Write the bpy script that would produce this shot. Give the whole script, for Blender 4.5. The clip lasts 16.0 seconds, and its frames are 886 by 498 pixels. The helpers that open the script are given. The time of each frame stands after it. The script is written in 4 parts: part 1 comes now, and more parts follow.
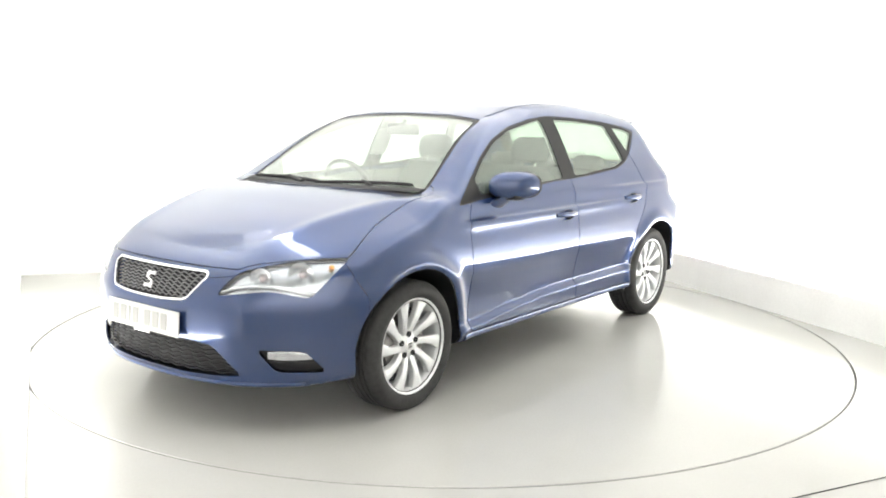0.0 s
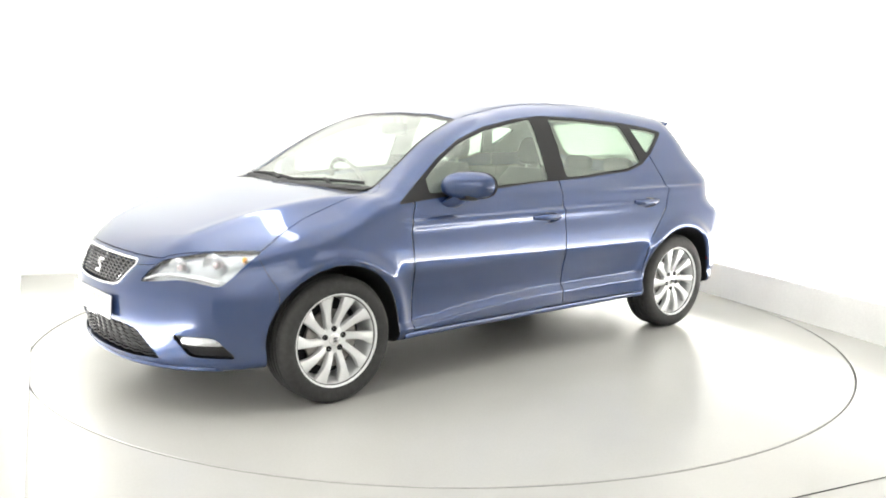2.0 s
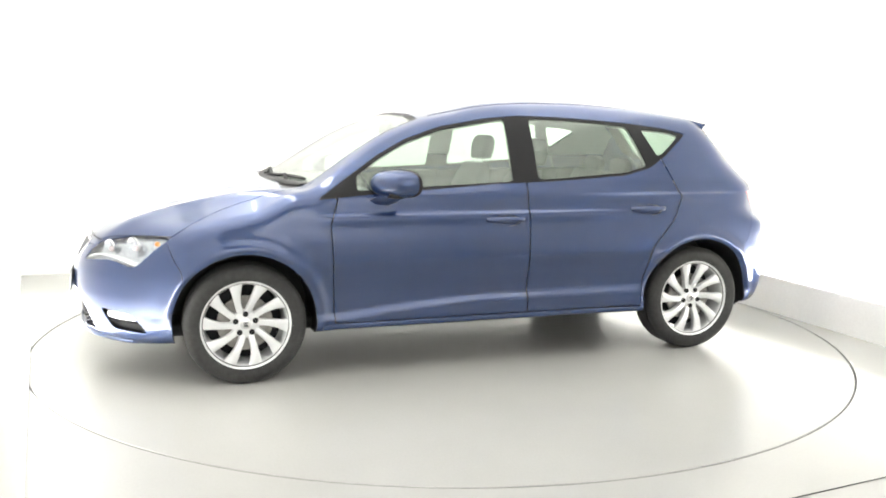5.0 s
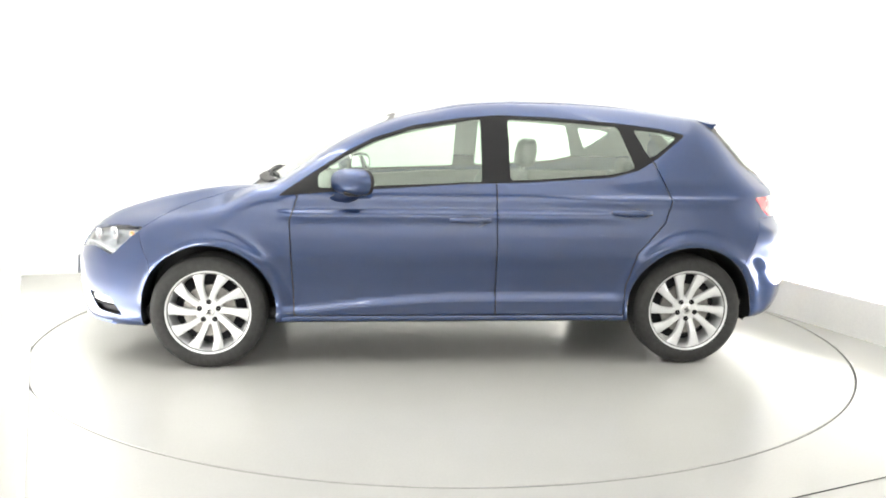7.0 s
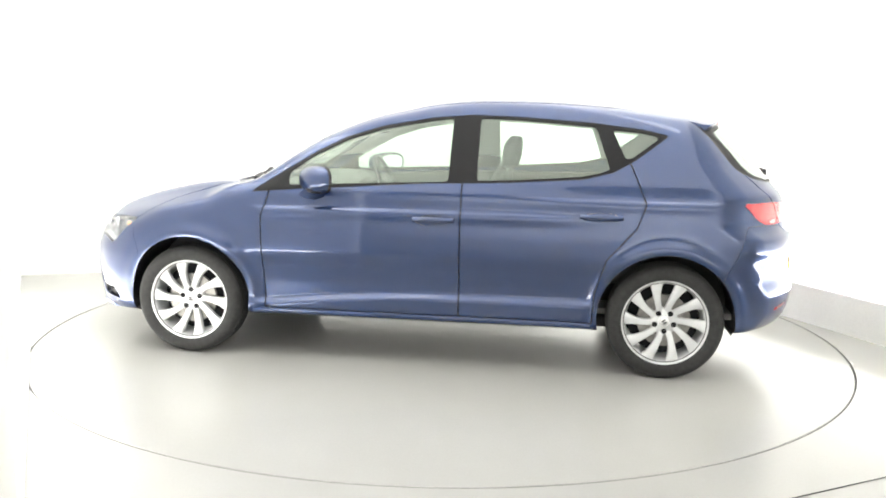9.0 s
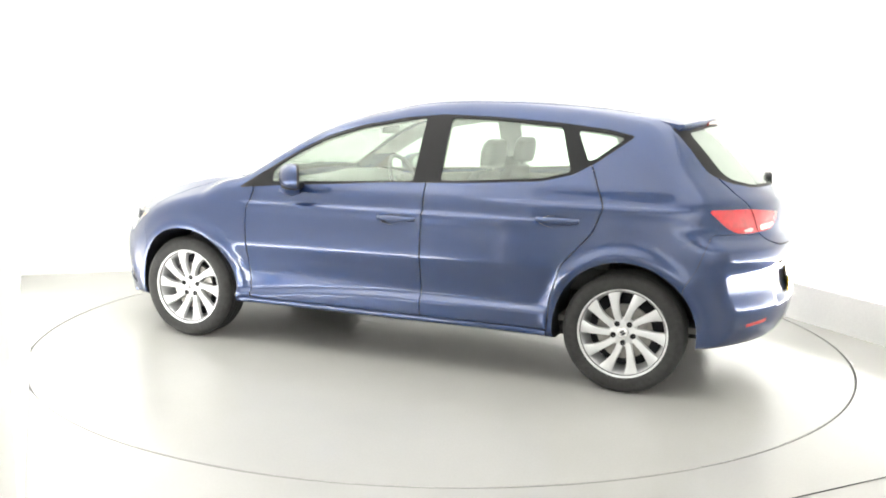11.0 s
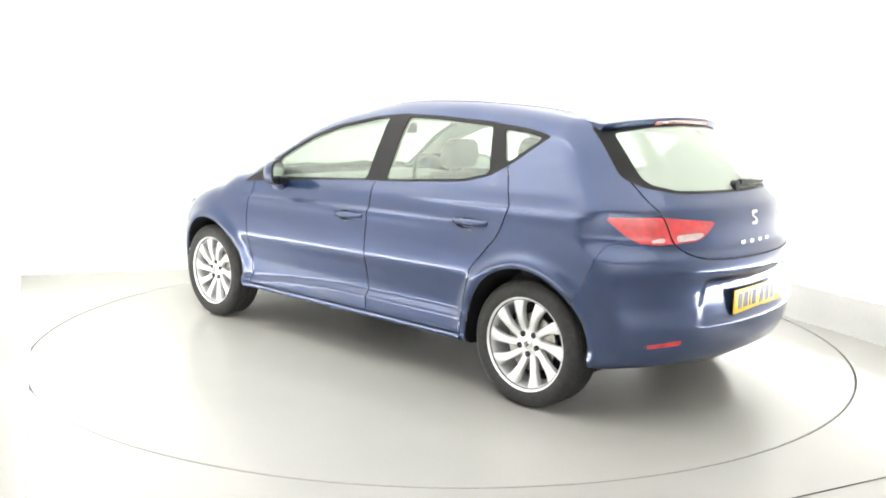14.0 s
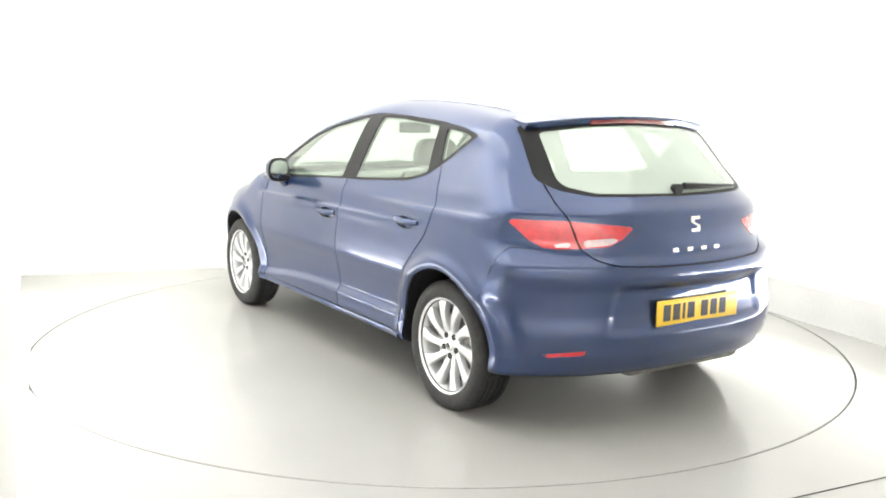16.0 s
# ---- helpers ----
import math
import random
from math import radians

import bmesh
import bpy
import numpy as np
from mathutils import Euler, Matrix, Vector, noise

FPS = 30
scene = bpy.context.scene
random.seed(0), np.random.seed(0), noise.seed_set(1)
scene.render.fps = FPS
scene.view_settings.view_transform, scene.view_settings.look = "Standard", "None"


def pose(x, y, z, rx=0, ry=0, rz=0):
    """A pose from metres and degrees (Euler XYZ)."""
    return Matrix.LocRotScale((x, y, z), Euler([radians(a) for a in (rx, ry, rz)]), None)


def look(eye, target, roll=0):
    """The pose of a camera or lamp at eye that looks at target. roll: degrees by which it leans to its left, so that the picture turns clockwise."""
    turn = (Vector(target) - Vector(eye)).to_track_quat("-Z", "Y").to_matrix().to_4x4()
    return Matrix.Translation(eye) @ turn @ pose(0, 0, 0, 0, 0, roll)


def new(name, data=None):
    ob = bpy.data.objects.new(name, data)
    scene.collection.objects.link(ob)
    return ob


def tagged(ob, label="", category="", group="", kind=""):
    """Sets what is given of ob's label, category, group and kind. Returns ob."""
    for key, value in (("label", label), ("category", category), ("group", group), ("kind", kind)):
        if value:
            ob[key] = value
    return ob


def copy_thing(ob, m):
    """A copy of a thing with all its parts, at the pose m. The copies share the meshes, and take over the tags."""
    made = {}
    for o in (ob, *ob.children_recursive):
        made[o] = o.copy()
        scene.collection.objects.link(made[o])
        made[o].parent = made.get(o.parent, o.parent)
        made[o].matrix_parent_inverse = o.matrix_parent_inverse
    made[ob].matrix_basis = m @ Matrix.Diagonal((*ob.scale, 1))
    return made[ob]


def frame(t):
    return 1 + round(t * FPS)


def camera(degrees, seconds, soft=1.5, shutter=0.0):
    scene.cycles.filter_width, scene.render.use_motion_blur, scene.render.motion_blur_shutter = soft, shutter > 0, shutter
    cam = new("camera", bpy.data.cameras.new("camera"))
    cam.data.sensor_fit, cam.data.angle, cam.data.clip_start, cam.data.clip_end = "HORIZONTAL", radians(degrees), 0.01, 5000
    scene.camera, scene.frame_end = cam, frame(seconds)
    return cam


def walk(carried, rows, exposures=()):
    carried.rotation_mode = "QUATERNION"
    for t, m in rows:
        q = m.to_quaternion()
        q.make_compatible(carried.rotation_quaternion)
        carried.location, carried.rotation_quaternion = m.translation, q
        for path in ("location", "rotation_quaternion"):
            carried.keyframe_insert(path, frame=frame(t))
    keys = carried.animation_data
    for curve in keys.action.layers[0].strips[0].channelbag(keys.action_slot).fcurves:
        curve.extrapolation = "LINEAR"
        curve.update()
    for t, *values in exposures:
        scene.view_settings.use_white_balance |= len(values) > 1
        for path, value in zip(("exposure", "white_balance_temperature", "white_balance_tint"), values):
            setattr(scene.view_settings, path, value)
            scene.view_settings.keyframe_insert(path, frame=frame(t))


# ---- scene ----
# ---- camera: it stands still on its stand, the turntable carries the car round ----
cam = camera(53.7, 16.0, soft=1.9)
EYE = (0, -5.509, 1.3725)
VIEW = look(EYE, (0.003, -5.509 + 5 * math.cos(.15331), 1.3725 - 5 * math.sin(.15331)), 1.034)
walk(cam, [(0, VIEW), (16, VIEW)])

# ---- light: white photo studio with an assumed ceiling softbox, uplit walls, added wall fills ----
world = bpy.data.worlds.new("world")
scene.world = world
world.use_nodes = True
world.node_tree.nodes["Background"].inputs[0].default_value = (1, .99, .97, 1)
world.node_tree.nodes["Background"].inputs[1].default_value = 0.1
scene.view_settings.exposure = 0.5


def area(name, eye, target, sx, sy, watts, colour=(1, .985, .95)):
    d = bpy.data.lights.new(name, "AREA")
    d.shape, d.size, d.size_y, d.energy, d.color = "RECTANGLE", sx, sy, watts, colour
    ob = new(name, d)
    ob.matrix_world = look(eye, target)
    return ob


# out of view, assumed from the soft shadow under the car
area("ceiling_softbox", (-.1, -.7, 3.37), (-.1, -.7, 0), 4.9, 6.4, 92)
# unseen lamps, added to brighten the walls and what the paint reflects
area("back_wall_fill", (-.65, .80, 3.1), (-1.16, 2.37, 2.4), 4.4, .8, 14)
area("side_wall_fill", (.93, .33, 3.1), (2.34, .89, 2.6), 3.4, .8, 24)
area("other_wall_fill", (-1.25, -.58, 3.1), (-2.47, -1.18, 2.6), 3.4, .8, 66)
area("south_wall_fill", (1.0, -6.0, 3.1), (1.0, -7.4, 2.4), 6.0, .8, 125)
# unseen lights, assumed in the trough behind the plinth and along the foot of the other wall, wash the walls from below
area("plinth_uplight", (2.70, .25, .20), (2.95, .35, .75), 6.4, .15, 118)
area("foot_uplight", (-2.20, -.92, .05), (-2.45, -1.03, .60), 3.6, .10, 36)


# ---- materials ----
def material(name, colour, rough=.5, metal=0.0, coat=0.0, grain=0.0, grain_scale=60.0, bump=0.0, bump_scale=200.0, patch=0.0, patch_scale=2.0, spec=.5, edge=None):
    m = bpy.data.materials.new(name)
    m.use_nodes = True
    nt = m.node_tree
    b = nt.nodes["Principled BSDF"]
    b.inputs["Base Color"].default_value = (*colour, 1)
    b.inputs["Roughness"].default_value = rough
    b.inputs["Metallic"].default_value = metal
    b.inputs["Coat Weight"].default_value = coat
    b.inputs["Coat Roughness"].default_value = .03
    b.inputs["Coat IOR"].default_value = 1.65
    b.inputs["Specular IOR Level"].default_value = spec
    if edge:
        b.inputs["Specular Tint"].default_value = (*edge, 1)
    co = nt.nodes.new("ShaderNodeTexCoord")

    def cloud(scale, detail):
        n = nt.nodes.new("ShaderNodeTexNoise")
        n.inputs["Scale"].default_value = scale
        n.inputs["Detail"].default_value = detail
        nt.links.new(co.outputs["Object"], n.inputs["Vector"])
        return n.outputs["Fac"]

    last = None
    for amount, scale in ((grain, grain_scale), (patch, patch_scale)):
        if amount:
            ramp = nt.nodes.new("ShaderNodeMapRange")
            ramp.inputs["From Min"].default_value, ramp.inputs["From Max"].default_value = .3, .7
            ramp.inputs["To Min"].default_value, ramp.inputs["To Max"].default_value = 1 - amount, 1 + amount
            nt.links.new(cloud(scale, 4), ramp.inputs["Value"])
            mul = nt.nodes.new("ShaderNodeMix")
            mul.data_type, mul.blend_type = "RGBA", "MULTIPLY"
            mul.inputs["Factor"].default_value = 1
            if last is None:
                mul.inputs["A"].default_value = (*colour, 1)
            else:
                nt.links.new(last, mul.inputs["A"])
            nt.links.new(ramp.outputs["Result"], mul.inputs["B"])
            last = mul.outputs["Result"]
    if last is not None:
        nt.links.new(last, b.inputs["Base Color"])
    if bump:
        bp = nt.nodes.new("ShaderNodeBump")
        bp.inputs["Strength"].default_value = bump
        bp.inputs["Distance"].default_value = .002
        nt.links.new(cloud(bump_scale, 3), bp.inputs["Height"])
        nt.links.new(bp.outputs["Normal"], b.inputs["Normal"])
    return m


def glass(name, tint, gloss=.02, shine_front=.045, glare_share=0.0):
    """Thin clear glass, glossier at a slant; a pale diffuse veil on it stands in for glare."""
    m = bpy.data.materials.new(name)
    m.use_nodes = True
    nt = m.node_tree
    nt.nodes.remove(nt.nodes["Principled BSDF"])
    out = nt.nodes["Material Output"]
    clear, shine, mix, lw, glare_white, veil, power, share = (nt.nodes.new("ShaderNode" + k) for k in (
        "BsdfTransparent", "BsdfGlossy", "MixShader", "LayerWeight", "BsdfDiffuse", "MixShader", "Math", "MapRange"))
    clear.inputs["Color"].default_value = (*tint, 1)
    glare_white.inputs["Color"].default_value = (.80, .86, .80, 1)
    shine.inputs["Roughness"].default_value = gloss
    lw.inputs["Blend"].default_value = .5
    power.operation = "POWER"
    power.inputs[1].default_value = 5
    share.inputs["To Min"].default_value = shine_front
    veil.inputs[0].default_value = glare_share
    nt.links.new(lw.outputs["Facing"], power.inputs[0])
    nt.links.new(power.outputs[0], share.inputs["Value"])
    nt.links.new(clear.outputs[0], veil.inputs[1])
    nt.links.new(glare_white.outputs[0], veil.inputs[2])
    nt.links.new(share.outputs["Result"], mix.inputs[0])
    nt.links.new(veil.outputs[0], mix.inputs[1])
    nt.links.new(shine.outputs[0], mix.inputs[2])
    nt.links.new(mix.outputs[0], out.inputs[0])
    return m


PAINT = material("blue_metallic_paint", (.019, .041, .122), .28, .6, 1.0, spec=.2, edge=(.32, .37, .50), grain=.10, grain_scale=900, patch=.03, patch_scale=3)
BLACK = material("black_plastic", (.014, .014, .016), .5, spec=.25, bump=.2, bump_scale=900, grain=.15, grain_scale=300)
GLOSSBLACK = material("gloss_black_trim", (.010, .010, .011), .45, spec=.2)
GAP = material("panel_gap", (.008, .008, .012), .8)
RUBBER = material("tyre_rubber", (.022, .022, .022), .75, grain=.25, grain_scale=40, bump=.3, bump_scale=150, patch=.15, patch_scale=9)
ALLOY = material("silver_alloy", (.66, .67, .68), .35, .35, .3, grain=.04, grain_scale=500, patch=.05, patch_scale=12)
STEEL = material("brake_steel", (.25, .24, .23), .4, .9, patch=.3, patch_scale=15)
CHROME = material("chrome", (.85, .86, .87), .12, 1.0)
BADGE = material("bright_badge", (.88, .88, .88), .25, .6)
SEATCLOTH = material("dark_seat_cloth", (.075, .077, .078), .9, grain=.25, grain_scale=220, bump=.4, bump_scale=500)
TRIMGREY = material("grey_interior_plastic", (.20, .20, .19), .6, grain=.1, grain_scale=200, bump=.2, bump_scale=700)
LINER = material("pale_headlining", (.55, .54, .52), .9, grain=.06, grain_scale=300)
GLASS = glass("window_glass", (.89, .96, .905), .02, .05, .06)
REARGLASS = glass("rear_glass", (.86, .95, .88), .02, .06, .34)
SCREENGLASS = glass("screen_glass", (.92, .96, .93), .02, .05, .10)
LENS = glass("clear_lens", (.96, .97, .98), .01)
REFLECT = material("lamp_reflector", (.50, .51, .53), .20, .8, patch=.12, patch_scale=25)
AMBER = material("amber_bulb", (.85, .35, .08), .3)
RED = material("red_lamp_plastic", (.58, .012, .024), .15, coat=1.0, patch=.18, patch_scale=30)
DEEPRED = material("dark_red_lamp_plastic", (.22, .012, .02), .2, coat=1.0, patch=.1, patch_scale=30)
PALELENS = material("clear_lamp_plastic", (.62, .50, .50), .15, coat=1.0, patch=.2, patch_scale=40)
YELLOW = material("yellow_plate", (.86, .55, .02), .35, coat=.4, patch=.03, patch_scale=20)
WHITEPLATE = material("white_plate", (.44, .44, .43), .55, coat=.0, patch=.03, patch_scale=20)
INK = material("plate_black", (.015, .015, .018), .4)
FAINT = material("plate_grey", (.24, .24, .23), .5)
FLOOR = material("pale_grey_floor_paint", (.385, .382, .368), .20, spec=.35, grain=.02, grain_scale=90, patch=.03, patch_scale=1.3, bump=.03, bump_scale=60)
WALL = material("white_wall_paint", (.86, .86, .84), .7, grain=.015, grain_scale=120, patch=.02, patch_scale=1.1, bump=.05, bump_scale=180)
PLINTH = material("grey_white_plinth_paint", (.80, .80, .79), .5, grain=.03, grain_scale=80, patch=.06, patch_scale=1.7)
SEAM = material("dark_seam", (.05, .05, .05), .8)


# ---- mesh helpers ----
def part(name, bm, mat, parent=None, label="", smooth=True):
    me = bpy.data.meshes.new(name)
    bm.normal_update()
    for f in bm.faces:
        f.smooth = smooth
    bm.to_mesh(me)
    bm.free()
    me.materials.append(mat)
    ob = new(name, me)
    if smooth:
        me.set_sharp_from_angle(angle=radians(38))
    if parent:
        ob.parent = parent
    if label:
        tagged(ob, label)
    return ob


def box(bm, x0, x1, y0, y1, z0, z1, bevel=0.0, m=None):
    c = Vector(((x0 + x1) / 2, (y0 + y1) / 2, (z0 + z1) / 2))
    r = bmesh.ops.create_cube(bm, size=1, matrix=Matrix.Translation(c) @ Matrix.Diagonal((x1 - x0, y1 - y0, z1 - z0, 1)))
    vs = r["verts"]
    if bevel:
        es = list({e for v in vs for e in v.link_edges})
        r = bmesh.ops.bevel(bm, geom=es, offset=bevel, segments=3, affect="EDGES", profile=.5)
        vs = list({v for f in r["faces"] for v in f.verts} | {v for v in vs if v.is_valid})
    if m is not None:
        bmesh.ops.transform(bm, matrix=m, verts=[v for v in vs if v.is_valid])
    return vs


def lathe(bm, rings, n=64, m=None, close=False):
    """Turns (radius, height) pairs round the y axis."""
    rows = []
    for r, h in rings:
        rows.append([bm.verts.new((r * math.cos(a), h, r * math.sin(a))) for a in (2 * math.pi * k / n for k in range(n))])
    pairs = list(zip(rows, rows[1:])) + ([(rows[-1], rows[0])] if close else [])
    for a, b in pairs:
        for k in range(n):
            bm.faces.new((a[k], a[(k + 1) % n], b[(k + 1) % n], b[k]))
    vs = [v for row in rows for v in row]
    if m is not None:
        bmesh.ops.transform(bm, matrix=m, verts=vs)
    return vs


def prism(bm, pts, h0, h1, m=None):
    """A flat outline (u, v) given depth along w."""
    a = [bm.verts.new((u, v, h0)) for u, v in pts]
    b = [bm.verts.new((u, v, h1)) for u, v in pts]
    bm.faces.new(a[::-1])
    bm.faces.new(b)
    for i in range(len(pts)):
        j = (i + 1) % len(pts)
        bm.faces.new((a[i], a[j], b[j], b[i]))
    if m is not None:
        bmesh.ops.transform(bm, matrix=m, verts=a + b)
    bmesh.ops.recalc_face_normals(bm, faces=bm.faces[:])
    return a + b


def tube(bm, path, r, n=8):
    rows = []
    for i, q in enumerate(path):
        q = Vector(q)
        d = (Vector(path[min(i + 1, len(path) - 1)]) - Vector(path[max(i - 1, 0)])).normalized()
        u = d.cross(Vector((0, 0, 1)) if abs(d.z) < .9 else Vector((1, 0, 0))).normalized()
        w = d.cross(u)
        rr = r[i] if isinstance(r, (list, tuple)) else r
        rows.append([bm.verts.new(q + (u * math.cos(a) + w * math.sin(a)) * rr) for a in (2 * math.pi * k / n for k in range(n))])
    for a, b in zip(rows, rows[1:]):
        for k in range(n):
            bm.faces.new((a[k], a[(k + 1) % n], b[(k + 1) % n], b[k]))
    bm.faces.new(rows[0][::-1])
    bm.faces.new(rows[-1])


# ---- the studio ----
CORNER_BL, CORNER_BR = (-3.45, 1.54), (1.583, 3.347)
RING = 2.438


def slab(name, pts, z0, z1, mat, label, category):
    bm = bmesh.new()
    prism(bm, pts, z0, z1)
    return tagged(part(name, bm, mat, smooth=False), label, category, kind="structure")


def outward(a, b, d):
    v = Vector((b[0] - a[0], b[1] - a[1], 0)).normalized()
    return Vector((-v.y, v.x, 0)) * d


def wall(name, a, b, z0, z1, thick, mat, label, category="wall"):
    o = outward(a, b, thick)
    return slab(name, [a, b, (b[0] + o.x, b[1] + o.y), (a[0] + o.x, a[1] + o.y)], z0, z1, mat, label, category)


def build_room():
    # floor with a round opening for the turntable
    bm = bmesh.new()
    n = 160
    inner = [bm.verts.new((RING * math.cos(2 * math.pi * k / n), RING * math.sin(2 * math.pi * k / n), 0)) for k in range(n)]
    pit = [bm.verts.new((v.co.x, v.co.y, -.12)) for v in inner]
    outer = [bm.verts.new((11 * math.cos(2 * math.pi * k / n), 11 * math.sin(2 * math.pi * k / n), 0)) for k in range(n)]
    for k in range(n):
        j = (k + 1) % n
        bm.faces.new((inner[k], outer[k], outer[j], inner[j]))
        bm.faces.new((pit[k], inner[k], inner[j], pit[j]))
    bm.faces.new(pit)
    tagged(part("floor", bm, FLOOR, smooth=False), "glossy pale grey painted studio floor round the turntable", "floor", kind="structure")
    wall("wall_west", (-1.30, -3.07), CORNER_BL, 0, 3.4, .12, WALL, "plain white painted studio side wall")
    wall("wall_north", CORNER_BL, CORNER_BR, 0, 3.4, .12, WALL, "plain white painted studio back wall")
    wall("wall_east", CORNER_BR, (5.83, -7.4), 0, 3.4, .12, WALL, "plain white painted studio wall above a low plinth")
    # unseen walls, added to close the room and dim what the flank reflects
    wall("added_wall_south", (5.9, -7.4), (-3.2, -7.4), 0, 3.4, .12, WALL, "plain white unseen wall added behind the camera")
    wall("added_wall_south_west", (-3.2, -7.4), (-3.2, -3.07), 0, 3.4, .12, WALL, "plain white unseen wall added beside the camera")
    wall("added_wall_return", (-3.2, -3.07), (-1.30, -3.07), 0, 3.4, .12, WALL, "plain white unseen short wall added beside the camera")
    bm = bmesh.new()
    box(bm, -6, 7, -8, 5, 3.4, 3.5)
    tagged(part("ceiling", bm, WALL, smooth=False), "plain white studio ceiling", "ceiling", kind="structure")
    # low plinth along the side wall
    a, b = Vector((1.397, 3.28)), Vector((4.6, -4.79))
    side = Vector((-(b - a).normalized().y, (b - a).normalized().x)) * -.05
    prism_pts = [a, b, b + side, a + side]
    slab("baseboard", [(q.x, q.y) for q in prism_pts], 0, .255, PLINTH, "low grey-white painted plinth along the studio wall", "plinth")
    # slim board along the other wall
    a, b = Vector((-2.62, -.18)), Vector((-1.36, -2.94))
    side = Vector((-(b - a).normalized().y, (b - a).normalized().x)) * .05
    slab("trim", [(q.x, q.y) for q in (a, b, b + side, a + side)], 0, .02, PLINTH, "slim white floor strip along the studio wall", "floor strip")


def floor_joint():
    a, b = Vector((1.20, -2.52)), Vector((2.25, -2.03))
    side = Vector((-(b - a).y, (b - a).x)).normalized() * .0018
    slab("floor_joint", [(q.x, q.y) for q in (a - side, b - side, b + side, a + side)], .0005, .0035, SEAM, "thin dark joint line in the studio floor", "floor joint")


def build_turntable():
    root = tagged(new("turntable"), "large round pale grey turntable set flush in the floor", "turntable")
    bm = bmesh.new()
    lathe(bm, [(.001, 0), (.8, 0), (1.6, 0), (RING - .014, 0), (RING - .0105, -.003), (RING - .0105, -.06), (.001, -.06)], 160, Matrix.Rotation(radians(90), 4, "X"))
    bmesh.ops.remove_doubles(bm, verts=bm.verts[:], dist=.002)
    bmesh.ops.recalc_face_normals(bm, faces=bm.faces[:])
    part("platform", bm, FLOOR, root, smooth=False)
    # dark ring put in for the shaded gap at the turntable's edge
    bm = bmesh.new()
    lathe(bm, [(RING - .0100, -.003), (RING - .0040, -.003), (RING - .0040, -.05), (RING - .0100, -.05)], 160, Matrix.Rotation(radians(90), 4, "X"), True)
    part("gap_ring", bm, SEAM, root, "thin dark ring filling the gap round the turntable")
    return root


# ---- shape of the car body ----
# car space: x forward, y to its left, z up, origin between the axles on the ground
AXLE, HUB_Z = 1.318, 0.310


def curve(pairs, lo, hi, n=900):
    """A smooth monotone curve through pairs, as a table."""
    px, py = np.array(sorted(pairs)).T
    d, h = np.diff(py) / np.diff(px), np.diff(px)
    m = np.zeros_like(px)
    m[0], m[-1] = d[0], d[-1]
    for i in range(1, len(px) - 1):
        if d[i - 1] * d[i] > 0:
            a, b = 2 * h[i] + h[i - 1], h[i] + 2 * h[i - 1]
            m[i] = (a + b) / (a / d[i - 1] + b / d[i])
    xs = np.linspace(lo, hi, n)
    k = np.clip(np.searchsorted(px, xs) - 1, 0, len(px) - 2)
    s = np.clip((xs - px[k]) / h[k], 0, 1)
    ys = (py[k] * (1 + 2 * s) * (1 - s) ** 2 + h[k] * m[k] * s * (1 - s) ** 2
          + py[k + 1] * s * s * (3 - 2 * s) + h[k] * m[k + 1] * s * s * (s - 1))
    return xs, ys, np.gradient(ys, xs)


TOP = curve([(2.3, .43), (2.17, .585), (2.09, .69), (1.95, .776), (1.83, .828), (1.53, .917), (1.21, .982), (1.11, .99), (1.04, 1.01),
             (.94, 1.065), (.80, 1.153), (.62, 1.255), (.45, 1.33), (.3, 1.38), (.15, 1.415), (0, 1.447), (-.2, 1.469), (-.4, 1.476), (-.6, 1.474),
             (-.911, 1.457), (-1.39, 1.404), (-1.65, 1.362), (-2.3, 1.26)], -2.4, 2.4)
SHIFT = curve([(2.4, 0), (1.5, 0.02), (1.1, .16), (.6, .14), (.1, .1), (-.4, 0), (-2.4, 0)], -2.4, 2.4)
CROWN = curve([(2.4, .10), (1.9, .05), (1.5, .025), (1.1, .03), (.6, .04), (0, .10), (-1, .10), (-2.4, .12)], -2.4, 2.4)
WIDTH = curve([(-2.4, .72), (-2.1, .82), (-1.8, .882), (-1.318, .905), (-.7, .895), (0, .893), (.7, .895), (1.318, .906), (1.7, .884),
               (1.95, .83), (2.3, .66)], -2.4, 2.4)
INSET = curve([(.10, .14), (.18, .090), (.24, .056), (.29, .045), (.35, .041), (.43, .036), (.52, .020), (.62, 0), (.70, .004), (.80, .018),
               (.88, .032), (.95, .052), (1.0, .075), (1.05, .100), (1.2, .172), (1.36, .262), (1.5, .36)], 0, 1.6)
NOSE = curve([(.05, 2.02), (.15, 2.08), (.2, 2.115), (.25, 2.135), (.35, 2.15), (.45, 2.163), (.53, 2.16), (.63, 2.125), (.70, 2.085), (.76, 2.04),
              (1.0, 1.85), (1.5, 1.45)], 0, 1.6)
TAIL = curve([(.1, -1.90), (.2, -1.99), (.29, -2.045), (.38, -2.082), (.45, -2.09), (.55, -2.07), (.64, -2.065), (.70, -2.075), (.745, -2.068),
              (.80, -2.035), (.90, -2.022), (.96, -2.005), (1.02, -1.955), (1.15, -1.835), (1.33, -1.650), (1.42, -1.55), (1.6, -1.35)], 0, 1.6)
BELLY = curve([(-2.4, .36), (-2.05, .27), (-1.7, .255), (-1.0, .235), (1.0, .235), (1.7, .205), (2.0, .185), (2.4, .19)], -2.4, 2.4)
SILL = curve([(-2.4, .41), (-.8, .408), (-.04, .405), (.5, .375), (.87, .342), (2.4, .34)], -2.4, 2.4)


def at(c, v, slope=False):
    return np.interp(v, c[0], c[2 if slope else 1])


